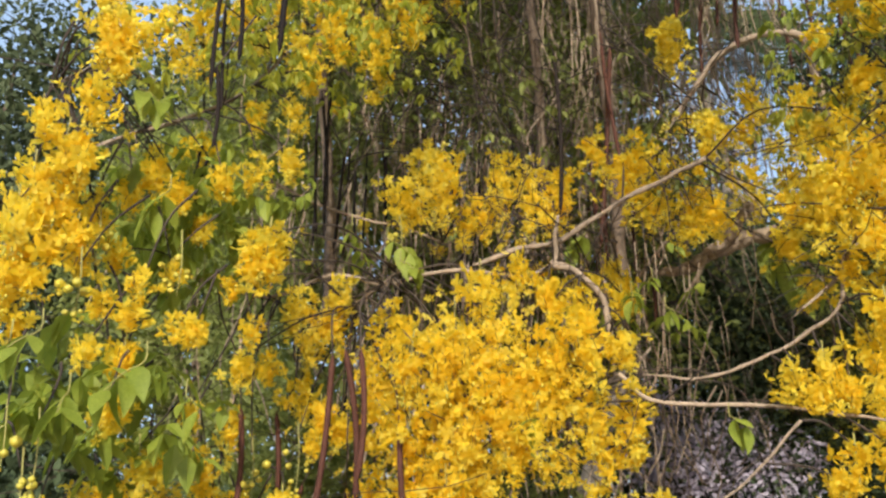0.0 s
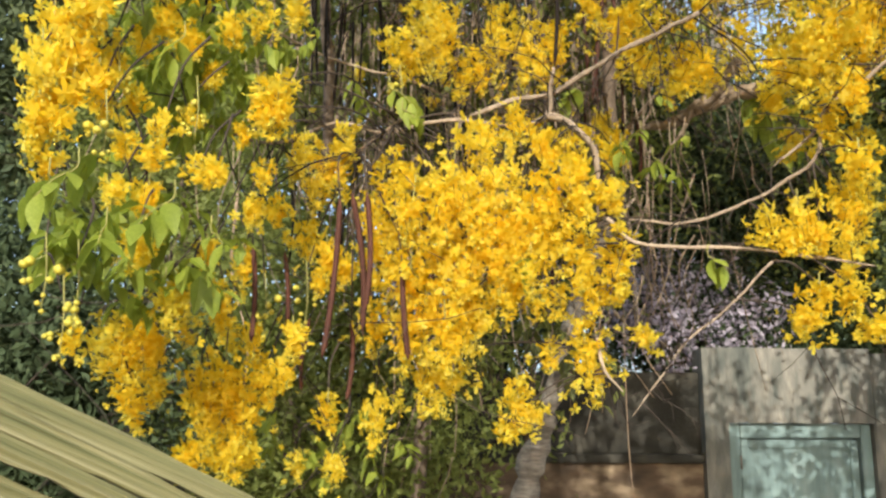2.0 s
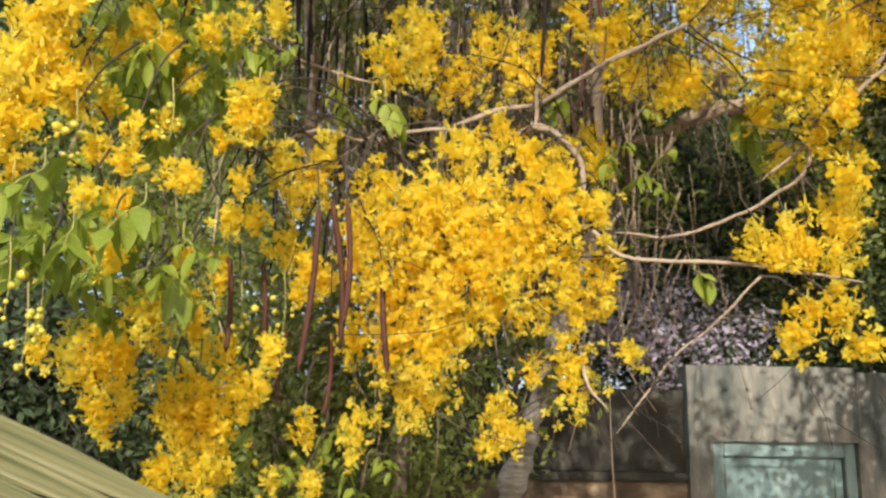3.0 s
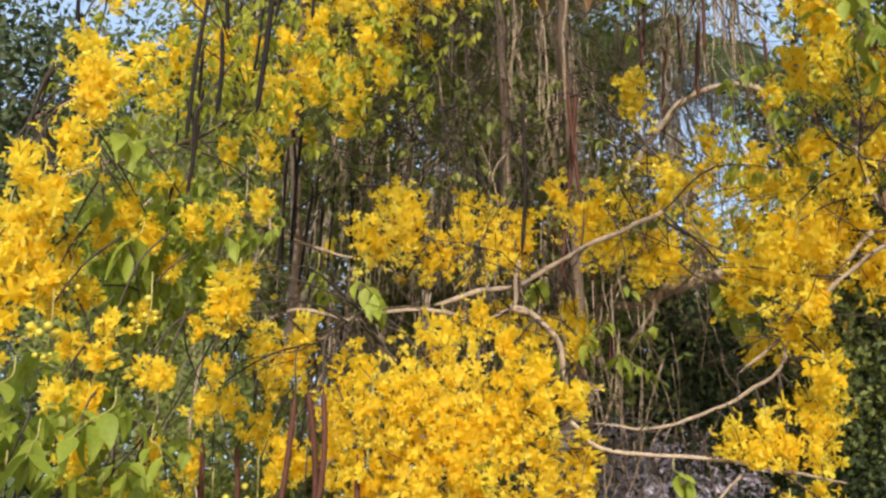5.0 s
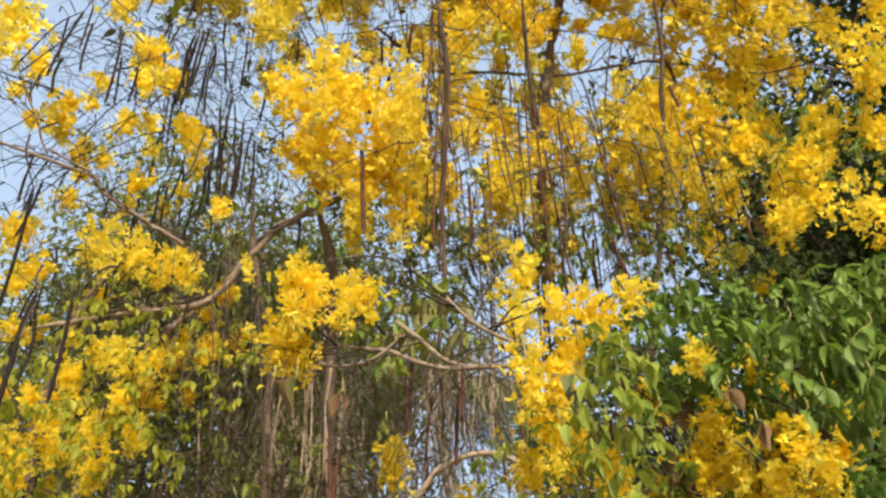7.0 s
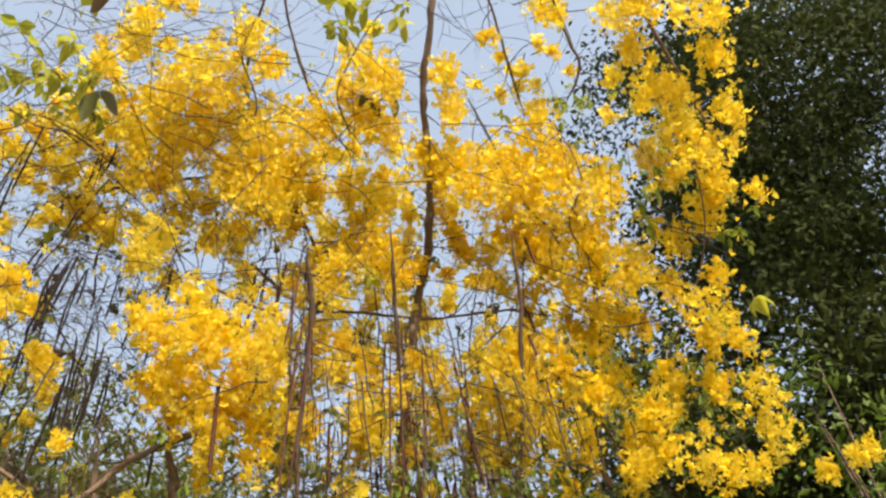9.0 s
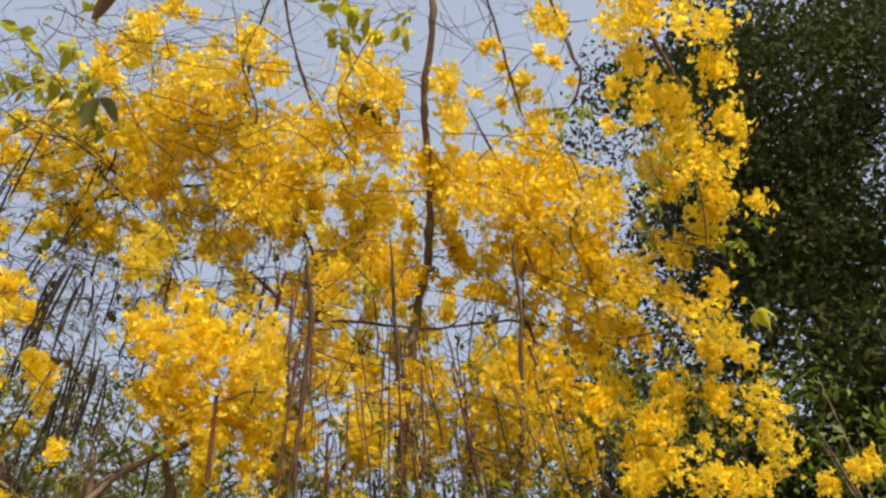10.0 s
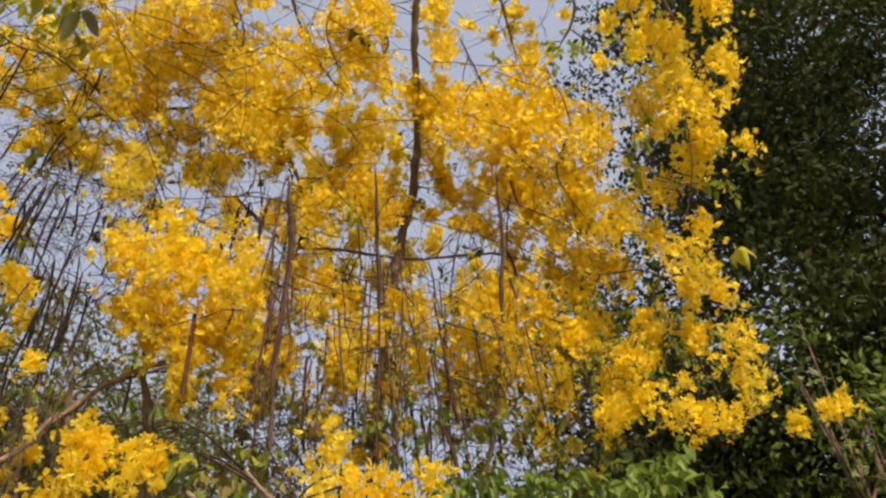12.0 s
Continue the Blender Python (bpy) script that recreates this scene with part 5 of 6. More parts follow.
# bush
hang_leaves((
    (1.56, 1.95, 3.9, 7, 0.079), (1.73, 1.93, 3.97, 7, 0.076), (1.45, 2, 3.77, 6, 0.081),
    (1.79, 1.86, 3.82, 7, 0.079), (1.83, 1.77, 3.7, 7, 0.076), (1.94, 1.66, 3.71, 7, 0.076),
    (1.97, 1.59, 3.57, 7, 0.079), (2.07, 1.48, 3.58, 7, 0.079), (1.57, 1.98, 3.68, 7, 0.076),
    (1.74, 1.89, 3.65, 6, 0.076), (1.87, 1.71, 3.53, 7, 0.079), (1.92, 1.6, 3.41, 6, 0.076),
    (1.45, 2, 3.56, 6, 0.074), (2.02, 1.51, 3.41, 7, 0.076), (1.29, 1.94, 3.59, 3, 0.076),
    (1.34, 2.03, 3.41, 3, 0.067), (1.57, 1.97, 3.5, 5, 0.069), (1.89, 1.67, 3.36, 5, 0.071),
), LEAF_BUSH)
# bush, far side
hang_leaves((
    (1.93, 2.14, 4.25, 6, 0.078), (2.09, 2.09, 4.18, 6, 0.078), (2.15, 2, 4.04, 6, 0.076),
    (2.31, 1.89, 3.99, 6, 0.076), (2.43, 1.74, 4, 7, 0.076), (1.76, 2.11, 3.91, 6, 0.078),
    (2.01, 2.01, 3.97, 6, 0.08), (2.22, 1.75, 3.67, 6, 0.076), (0.76, 2.36, 4.01, 4, 0.065),
    (0.91, 2.32, 4, 4, 0.065), (0.72, 2.3, 3.76, 3, 0.061), (0.48, 2.77, 4.98, 4, 0.068),
    (0.1, 3.05, 4.86, 6, 0.063), (0.28, 2.52, 3.89, 3, 0.076), (0.61, 2.68, 4.62, 5, 0.07),
), LEAF_BUSH)
# crown
hang_leaves((
    (-0.61, 2.12, 7.19, 5, 0.133), (-0.66, 2.28, 7.1, 5, 0.133), (-0.41, 2.29, 6.99, 4, 0.13),
    (0.82, 1.32, 7.15, 6, 0.139), (1.02, 1.27, 7.14, 6, 0.139), (1.15, 1.25, 7.12, 4, 0.139),
    (-0.35, 1.45, 6.35, 3, 0.096), (1.48, 2.74, 6.58, 5, 0.13), (3.49, 1.67, 5.83, 5, 0.139),
    (3.42, 1.94, 6.07, 4, 0.13), (0.54, 3.61, 5.69, 5, 0.139), (0.11, 3.76, 5.53, 6, 0.139),
    (2.17, 1.82, 7.56, 4, 0.112), (-0.24, 3.54, 6.42, 2, 0.136), (-0.07, 3.72, 6.26, 2, 0.136),
    (-0.34, 3.28, 6.93, 4, 0.125),
), LEAF_LIME)

# withered and dull single leaves
hang_leaves((
    (0.28, 1.84, 3.34, 1, 0.098), (0.47, 1.82, 3.32, 2, 0.069), (1.43, 2.22, 2.97, 2, 0.106),
    (2.42, 2.2, 4.76, 2, 0.112), (1.7, 1.76, 3.47, 2, 0.071), (2.11, 1.65, 3.73, 2, 0.063),
    (1.66, 1.63, 3.27, 2, 0.071), (-0.27, 1.3, 6.16, 1, 0.241), (-0.11, 3.7, 6.28, 2, 0.181),
    (1.58, 3.57, 6.19, 1, 0.181),
), LEAF_DRY)
hang_leaves((
    (0.34, 1.82, 3.35, 1, 0.118), (1.02, 1.5, 3.26, 2, 0.066), (-0.26, 1.8, 6.19, 2, 0.205),
    (1.27, 1.92, 7.36, 2, 0.151), (1.41, 1.86, 7.36, 1, 0.151), (0.68, 2.14, 3.65, 3, 0.076),
    (0.89, 2.33, 4.01, 2, 0.076),
), LEAF_DULL)

def leafy(count, mid, radii, n, size, mat=LEAF, seed=1):
    """A cloud of compound leaves round mid."""
    rng = random.Random(seed)
    rows = []
    while len(rows) < count:
        v = Vector((rng.uniform(-1, 1), rng.uniform(-1, 1), rng.uniform(-1, 1)))
        if v.length < 1:
            rows.append((mid[0] + v.x * radii[0], mid[1] + v.y * radii[1], mid[2] + v.z * radii[2], rng.randint(*n), rng.uniform(*size)))
    cloud = Pile()
    for x, y, z, n, size in rows:
        here = Vector((x, y, z))
        head = rng.uniform(0, 2 * math.pi)
        run = Vector((math.cos(head) * 0.7, math.sin(head) * 0.4, -0.5)) * size * 0.28 * n
        for k in range(n):
            p = here + run * ((k // 2 + 0.5) / max(1, n / 2))
            side = head + (1.25 if k % 2 else -1.25) + rng.uniform(-0.5, 0.5)
            s = size * rng.uniform(0.7, 1.2)
            m = Matrix.Translation(p) @ Euler((rng.uniform(-0.6, 0.6), rng.uniform(0.2, 1.3), side)).to_matrix().to_4x4()
            w_ = s * rng.uniform(0.2, 0.28)
            shape = [(0, 0, 0), (0.35 * s, -w_, 0.06 * s), (0.4 * s, 0, -0.03 * s), (0.35 * s, w_, 0.06 * s), (0.72 * s, -0.65 * w_, -0.05 * s), (0.72 * s, 0.65 * w_, -0.05 * s), (s, 0, -0.2 * s)]
            cloud.add([m @ Vector(v) for v in shape], [(0, 2, 1), (0, 3, 2), (1, 2, 4), (2, 3, 5), (2, 6, 4), (2, 5, 6)])
    part("foliage", mesh("foliage", cloud.v, cloud.f, mat, False), tree, m=BASE, kind="stuff")


leafy(80, (1.76, 2.11, 3.91), (0.33, 0.35, 0.16), (4, 7), (0.05, 0.09), LEAF_BUSH, 60)
leafy(130, (2.07, 1.85, 3.72), (0.41, 0.4, 0.24), (4, 7), (0.05, 0.09), LEAF_BUSH, 61)
leafy(70, (2.29, 1.72, 3.81), (0.24, 0.4, 0.24), (4, 7), (0.05, 0.09), LEAF_BUSH, 62)
leafy(22, (1.31, 1.89, 3.44), (0.20, 0.3, 0.28), (3, 6), (0.05, 0.09), LEAF, 63)
leafy(14, (1.07, 3.10, 4.62), (0.36, 0.3, 0.22), (4, 7), (0.08, 0.12), LEAF, 64)
leafy(50, (-0.91, 2.92, 2.86), (0.24, 0.3, 0.26), (4, 7), (0.05, 0.09), LEAF, 65)
leafy(14, (-0.99, 2.54, 2.30), (0.26, 0.3, 0.17), (3, 6), (0.08, 0.13), LEAF, 66)
leafy(16, (-0.40, 3.75, 1.59), (0.35, 0.3, 0.20), (4, 7), (0.06, 0.1), LEAF, 67)
leafy(60, (-0.91, 3.08, 3.10), (0.46, 0.3, 0.25), (4, 7), (0.05, 0.09), LEAF, 68)
leafy(16, (0.38, 4.15, 6.17), (0.71, 0.4, 0.27), (4, 6), (0.07, 0.11), LEAF, 69)
leafy(8, (-0.62, 2.32, 7.22), (0.30, 0.2, 0.23), (3, 5), (0.08, 0.12), LEAF_LIME, 70)
leafy(10, (0.94, 3.73, 2.88), (0.24, 0.3, 0.24), (3, 6), (0.06, 0.1), LEAF, 71)
leafy(10, (1.03, 2.79, 4.36), (0.28, 0.3, 0.23), (3, 5), (0.08, 0.13), LEAF_DULL, 72)
leafy(40, (1.94, 2.44, 3.40), (0.41, 0.4, 0.30), (3, 6), (0.05, 0.09), LEAF_BUSH, 73)
leafy(24, (1.74, 2.65, 3.25), (0.18, 0.3, 0.34), (3, 6), (0.05, 0.08), LEAF, 74)
leafy(34, (0.70, 3.99, 5.39), (0.92, 0.5, 0.32), (4, 6), (0.05, 0.09), LEAF_DULL, 75)
leafy(30, (2.46, 3.46, 5.36), (1.07, 0.5, 0.25), (4, 6), (0.06, 0.09), LEAF, 76)
leafy(36, (-0.24, 3.78, 4.70), (0.81, 0.4, 0.47), (4, 6), (0.05, 0.08), LEAF, 77)
leafy(36, (-0.05, 4.00, 4.20), (0.79, 0.4, 0.46), (4, 6), (0.05, 0.08), LEAF_OLIVE, 78)
leafy(22, (2.10, 2.34, 3.62), (0.52, 0.3, 0.23), (3, 6), (0.08, 0.12), LEAF_DRY, 79)
leafy(36, (-0.25, 4.01, 4.22), (0.79, 0.5, 0.52), (4, 7), (0.05, 0.09), LEAF_OLIVE, 80)
leafy(24, (0.69, 4.16, 4.05), (0.62, 0.4, 0.62), (4, 6), (0.05, 0.08), LEAF_DULL, 81)
leafy(22, (-0.15, 3.63, 6.98), (0.82, 0.4, 1.22), (3, 5), (0.06, 0.1), LEAF_DULL, 82)
leafy(60, (3.46, 1.79, 7.66), (0.88, 0.4, 1.09), (3, 6), (0.06, 0.1), LEAF, 83)
leafy(130, (1.91, 3.08, 7.55), (1.94, 0.4, 1.51), (3, 6), (0.04, 0.08), LEAF_DULL, 84)
leafy(80, (2.90, 3.45, 6.70), (1.90, 0.4, 0.63), (3, 6), (0.05, 0.08), LEAF, 85)
leafy(26, (0.31, 4.03, 2.01), (0.67, 0.4, 0.32), (3, 6), (0.07, 0.11), LEAF_DULL, 86)
leafy(30, (3.56, 2.92, 6.68), (1.06, 0.4, 0.63), (3, 6), (0.07, 0.11), LEAF, 87)
leafy(240, (2.11, 3.05, 3.77), (0.82, 0.5, 0.52), (4, 7), (0.03, 0.06), LEAF, 88)
leafy(200, (2.26, 3.31, 3.85), (0.88, 0.4, 0.55), (4, 7), (0.03, 0.06), LEAF_OLIVE, 89)
leafy(50, (1.04, 3.91, 3.63), (0.47, 0.3, 0.18), (4, 7), (0.03, 0.06), LEAF_OLIVE, 90)
leafy(14, (-0.63, 2.39, 7.18), (0.38, 0.3, 0.42), (4, 6), (0.08, 0.12), LEAF_LIME, 91)
leafy(8, (0.97, 1.32, 7.26), (0.32, 0.2, 0.14), (4, 6), (0.08, 0.11), LEAF_LIME, 92)
leafy(30, (-0.10, 2.22, 8.11), (1.06, 0.3, 0.47), (3, 5), (0.03, 0.06), LEAF_LIME, 93)
leafy(26, (-0.90, 2.49, 2.15), (0.34, 0.3, 0.16), (4, 6), (0.07, 0.11), LEAF, 94)
leafy(30, (-0.89, 2.68, 2.90), (0.28, 0.3, 0.18), (4, 6), (0.05, 0.09), LEAF, 95)
leafy(110, (0.12, 3.53, 4.82), (0.82, 0.4, 0.46), (4, 7), (0.03, 0.06), LEAF_OLIVE, 96)
leafy(50, (-0.24, 3.35, 5.19), (0.53, 0.4, 0.62), (4, 7), (0.03, 0.06), LEAF_OLIVE, 97)
leafy(230, (2.26, 3.20, 5.45), (1.44, 0.4, 0.45), (4, 7), (0.03, 0.07), LEAF_OLIVE, 98)
leafy(46, (0.38, 3.63, 3.78), (0.65, 0.3, 0.41), (4, 7), (0.03, 0.065), LEAF_OLIVE, 99)
leafy(36, (-0.30, 3.95, 3.67), (0.71, 0.3, 0.57), (4, 7), (0.03, 0.06), LEAF_OLIVE, 100)
leafy(80, (2.56, 3.10, 5.21), (1.01, 0.3, 0.27), (4, 7), (0.03, 0.07), LEAF_BUSH, 101)
leafy(150, (1.36, 3.48, 5.20), (0.36, 0.3, 0.58), (4, 7), (0.03, 0.06), LEAF_OLIVE, 102)
leafy(110, (0.73, 4.03, 6.26), (0.98, 0.3, 0.43), (4, 7), (0.03, 0.06), LEAF_OLIVE, 103)
leafy(150, (3.36, 2.61, 5.92), (0.93, 0.2, 0.64), (3, 6), (0.03, 0.065), LEAF_OLIVE, 104)
leafy(60, (3.43, 2.27, 6.12), (0.67, 0.2, 0.86), (3, 6), (0.03, 0.06), LEAF_BUSH, 105)
leafy(70, (2.30, 3.30, 6.05), (1.23, 0.2, 0.41), (3, 6), (0.03, 0.06), LEAF_DULL, 106)
leafy(50, (-0.17, 3.20, 6.71), (0.64, 0.2, 0.87), (3, 5), (0.025, 0.05), LEAF_OLIVE, 107)

leafy(110, (-0.87, 2.65, 3.42), (0.50, 0.35, 0.28), (3, 6), (0.025, 0.055), LEAF_LIME, 110)
leafy(130, (-0.39, 2.82, 3.62), (0.50, 0.35, 0.30), (3, 6), (0.025, 0.055), LEAF_LIME, 111)
leafy(130, (-0.16, 2.91, 4.07), (0.55, 0.35, 0.35), (3, 6), (0.025, 0.055), LEAF_LIME, 112)
leafy(70, (1.61, 2.93, 3.39), (0.50, 0.35, 0.30), (3, 6), (0.025, 0.055), LEAF_LIME, 113)


def crooked(rng, p, d, length, r):
    """A thin twig that wanders from p towards d and forks on the way."""
    pts, step, here = [p.copy()], length / 5, p.copy()
    for k in range(5):
        d = (d + Vector((rng.uniform(-1, 1), rng.uniform(-1, 1), rng.uniform(-1.1, 0.9))) * 0.3).normalized()
        here = here + d * step
        pts.append(here)
        if k in (1, 3) and rng.random() < 0.75:
            e = (d + Vector((rng.uniform(-1, 1), rng.uniform(-1, 1), rng.uniform(-1, 1)))).normalized()
            f = (e + Vector((rng.uniform(-1, 1), rng.uniform(-1, 1), rng.uniform(-1, 1))) * 0.5).normalized()
            twigs.add(*tube([here, here + e * length * 0.16, here + e * length * 0.16 + f * length * 0.2], r * 0.6, r * 0.35, 3))
    twigs.add(*tube(pts, r, r * 0.45, 4))


for p, r in list(spots):
    if RNG.random() < 0.55 and r < 0.06:
        d = Vector((RNG.uniform(-1, 1), RNG.uniform(-0.7, 0.7), RNG.uniform(-1, 0.7))).normalized()
        crooked(RNG, p, d, RNG.uniform(0.15, 0.6) * (0.5 if p.z < 2.6 else 1.0), RNG.uniform(0.0018, 0.0036))


def tangle(count, lo, hi, seed):
    """Crooked bare twigs that cross one another."""
    rng = random.Random(seed)
    for k in range(count):
        p = Vector((rng.uniform(lo[0], hi[0]), rng.uniform(lo[1], hi[1]), rng.uniform(lo[2], hi[2])))
        d = Vector((rng.uniform(-1, 1), rng.uniform(-0.6, 0.6), rng.uniform(-0.9, 0.9))).normalized()
        crooked(rng, p, d, rng.uniform(0.25, 0.8), rng.choice((0.0017, 0.0024, 0.0036)))



tangle(130, (-1.3, 2.8, 4.8), (0.6, 4.2, 7.4), 71)
tangle(120, (-1.2, 4.0, 3.0), (0.8, 5.4, 4.8), 72)
tangle(160, (0.4, 1.6, 4.8), (3.6, 4.2, 7.0), 73)
tangle(120, (-0.36, 3.30, 4.90), (1.70, 4.30, 5.72), 80)
tangle(80, (1.38, 2.92, 5.10), (3.51, 3.92, 5.74), 81)
tangle(110, (-1.01, 3.33, 3.99), (0.57, 4.13, 5.21), 82)
tangle(120, (-1.00, 3.08, 5.51), (0.47, 3.88, 8.59), 83)
tangle(90, (-0.84, 3.24, 3.92), (0.62, 4.04, 4.98), 84)
tangle(130, (-1.29, 1.88, 6.94), (0.92, 2.68, 8.20), 85)
tangle(60, (-0.11, 1.04, 7.46), (2.64, 1.84, 8.17), 86)
tangle(130, (1.53, 2.57, 3.20), (2.81, 3.37, 4.00), 87)
tangle(60, (-1.35, 2.42, 5.02), (0.23, 3.22, 6.18), 88)
tangle(170, (0.84, 2.86, 5.03), (3.77, 3.66, 6.00), 89)
tangle(60, (0.92, 3.13, 4.48), (1.75, 3.73, 5.75), 90)
tangle(170, (-0.91, 3.18, 5.67), (0.31, 3.98, 8.27), 91)
tangle(80, (-0.89, 2.56, 6.06), (0.63, 3.16, 7.97), 92)
tangle(120, (0.2, 1.6, 6.0), (3.4, 2.7, 7.6), 93)
tangle(70, (-0.8, 2.0, 6.4), (0.6, 2.9, 7.8), 94)
def drop_strands(count, lo, hi, lengths, seed):
    """Bare twigs that hang almost straight down."""
    rng = random.Random(seed)
    for k in range(count):
        p = Vector((rng.uniform(lo[0], hi[0]), rng.uniform(lo[1], hi[1]), rng.uniform(lo[2], hi[2])))
        n, side = rng.uniform(*lengths), Vector((rng.uniform(-1, 1), rng.uniform(-1, 1), 0)) * 0.09
        line_ = [p + side * (u + 0.4 * rng.uniform(-1, 1) * u) - Vector((0, 0, n * u)) for u in (0, 0.3, 0.55, 0.8, 1.0)]
        r = rng.choice((0.0022, 0.0035, 0.0055))
        twigs.add(*tube(line_, r, r * 0.6, 4))


drop_strands(26, (0.94, 2.77, 6.40), (1.40, 3.91, 6.98), (0.4, 1.0), 120)
drop_strands(60, (1.63, 2.76, 6.19), (2.30, 3.84, 6.67), (0.4, 1.0), 121)
drop_strands(32, (2.22, 2.53, 6.00), (3.07, 3.59, 6.41), (0.3, 0.8), 122)
drop_strands(24, (0.48, 2.73, 6.81), (1.03, 3.56, 7.11), (0.3, 0.7), 123)
drop_strands(30, (-0.13, 3.08, 6.72), (0.62, 4.21, 7.21), (0.3, 0.6), 124)
drop_strands(26, (1.07, 2.52, 5.28), (1.50, 3.45, 5.95), (0.4, 1.0), 125)
drop_strands(24, (1.70, 2.55, 5.37), (2.57, 3.43, 5.83), (0.4, 0.9), 126)
drop_strands(26, (-0.14, 2.56, 4.59), (0.41, 3.53, 5.42), (0.3, 0.8), 127)
drop_strands(24, (-0.07, 2.94, 4.34), (0.30, 3.55, 4.82), (0.3, 0.8), 128)
tangle(26, (0.7, 3.4, 2.1), (2.0, 5.0, 3.0), 74)
tangle(110, (-1.0, 3.2, 3.7), (0.5, 3.9, 4.6), 95)
tangle(60, (0.0, 3.3, 3.0), (1.2, 4.2, 4.2), 96)
tangle(90, (-1.4, 2.8, 1.3), (0.4, 4.2, 2.6), 75)
part("twig", mesh("twigs", twigs.v, twigs.f, TWIG), tree, "tangle of thin brown twigs", BASE, kind="stuff")


# ---- trees and shrubs behind ----
def leaf_cloud(rng, clumps, per, size, spread, droop=0.3):
    """Many small folded leaves gathered in clumps, as arrays of vertices and faces."""
    c = np.repeat(np.array(clumps), per, axis=0)
    n = len(c)
    r = np.random.RandomState(rng.randrange(10 ** 6))
    p = c + r.normal(0, spread, (n, 3)) * [1, 1, 0.75]
    d = r.normal(0, 1, (n, 3))
    d[:, 2] -= droop
    d /= np.linalg.norm(d, axis=1)[:, None]
    s = np.cross(d, r.normal(0, 1, (n, 3)))
    s /= np.linalg.norm(s, axis=1)[:, None]
    up = np.cross(d, s)
    ln = (size * r.uniform(0.6, 1.3, n))[:, None]
    V = np.stack([p, p + d * ln * 0.5 + s * ln * 0.24 + up * ln * 0.06, p + d * ln, p + d * ln * 0.5 - s * ln * 0.24 + up * ln * 0.06], 1).reshape(-1, 3)
    k = np.arange(n)[:, None] * 4
    return V, np.concatenate([k + [0, 1, 2], k + [0, 2, 3]]).tolist()


def broad_tree(name, label, at, height, crown, radii, leaf, clumps, per, size, spread, trunk=0.16, seed=1, bark=BARK_DARK, shell=0.35, gaps=9.0):
    """Trunk, limbs reaching into the crown, and a crown of leaf clumps with gaps."""
    rng = random.Random(seed)
    ob = thing(name, label, "tree" if height > 3.5 else "shrub", at=at, group="trees behind the blossom" if name == "background_tree" else "shrubs by the boundary wall" if name == "garden_shrub" else "")
    top = Vector(crown) - Vector(at)
    part("trunk", mesh("trunk", *tube(smooth_line([(0, 0, -0.05), (top.x * 0.3 + rng.uniform(-.2, .2), top.y * 0.3, top.z * 0.4), (top.x, top.y, top.z)], 6), trunk, trunk * 0.35, 9, rng, 0.08), bark), ob)
    spots_ = []
    while len(spots_) < clumps:
        v = Vector((rng.uniform(-1, 1), rng.uniform(-1, 1), rng.uniform(-1, 1)))
        if shell < v.length < 1:
            lump = 0.75 + 0.5 * noise.noise(v * 2.2 + Vector(at))
            q = top + Vector((v.x * radii[0], v.y * radii[1], v.z * radii[2])) * lump
            if q.z > 0.1 and noise.noise(q * 0.5) < gaps:
                spots_.append(q)
    for k in range(14):
        q = rng.choice(spots_)
        start = Vector((top.x, top.y, top.z)) * rng.uniform(0.45, 0.95)
        part("limb", mesh("limb", *tube(smooth_line([start, start.lerp(q, 0.5) + Vector((0, 0, 0.1 * radii[2])), q], 4), trunk * 0.32, 0.012, 6, rng, 0.1), bark), ob)
    V, Fc = leaf_cloud(rng, spots_, per, size, spread)
    part("crown", mesh("crown", V.tolist(), Fc, leaf, False), ob, kind="stuff")
    return ob


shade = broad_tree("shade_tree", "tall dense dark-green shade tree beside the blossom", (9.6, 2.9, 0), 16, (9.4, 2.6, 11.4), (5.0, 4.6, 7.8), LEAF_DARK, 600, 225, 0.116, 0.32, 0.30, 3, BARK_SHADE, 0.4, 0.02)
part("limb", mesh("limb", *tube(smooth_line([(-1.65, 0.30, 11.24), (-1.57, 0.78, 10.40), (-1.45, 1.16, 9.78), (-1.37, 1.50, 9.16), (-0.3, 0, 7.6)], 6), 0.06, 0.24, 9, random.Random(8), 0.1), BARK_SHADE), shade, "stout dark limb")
broad_tree("background_tree", "grey-green leafy tree far behind the blossom", (-8.0, 13.5, 0), 12, (-7.4, 13.2, 7.4), (3.6, 2.6, 5.1), LEAF_GREY, 250, 70, 0.18, 0.4, 0.2, 4)
broad_tree("background_tree", "grey-green leafy tree far behind the blossom", (-4.3, 14.2, 0), 12, (-4.6, 14.0, 7.5), (3.3, 2.2, 4.8), LEAF_GREY, 300, 70, 0.18, 0.4, 0.2, 5)
broad_tree("background_tree", "olive twiggy tree rising behind the blossom", (-0.2, 6.0, 0), 8, (-0.1, 5.8, 4.9), (2.2, 1.0, 4.0), LEAF_OLIVE, 760, 90, 0.07, 0.2, 0.07, 6)
broad_tree("background_tree", "olive twiggy tree behind the boundary wall", (-2.6, 10.2, 0), 6, (-2.9, 10.2, 4.6), (2.1, 1.4, 4.0), LEAF_OLIVE, 320, 80, 0.10, 0.3, 0.12, 12)
broad_tree("background_tree", "olive twiggy tree behind the boundary wall", (0.9, 10.6, 0), 8, (0.9, 10.6, 4.6), (2.0, 1.4, 4.2), LEAF_FAR, 340, 80, 0.10, 0.3, 0.12, 7)
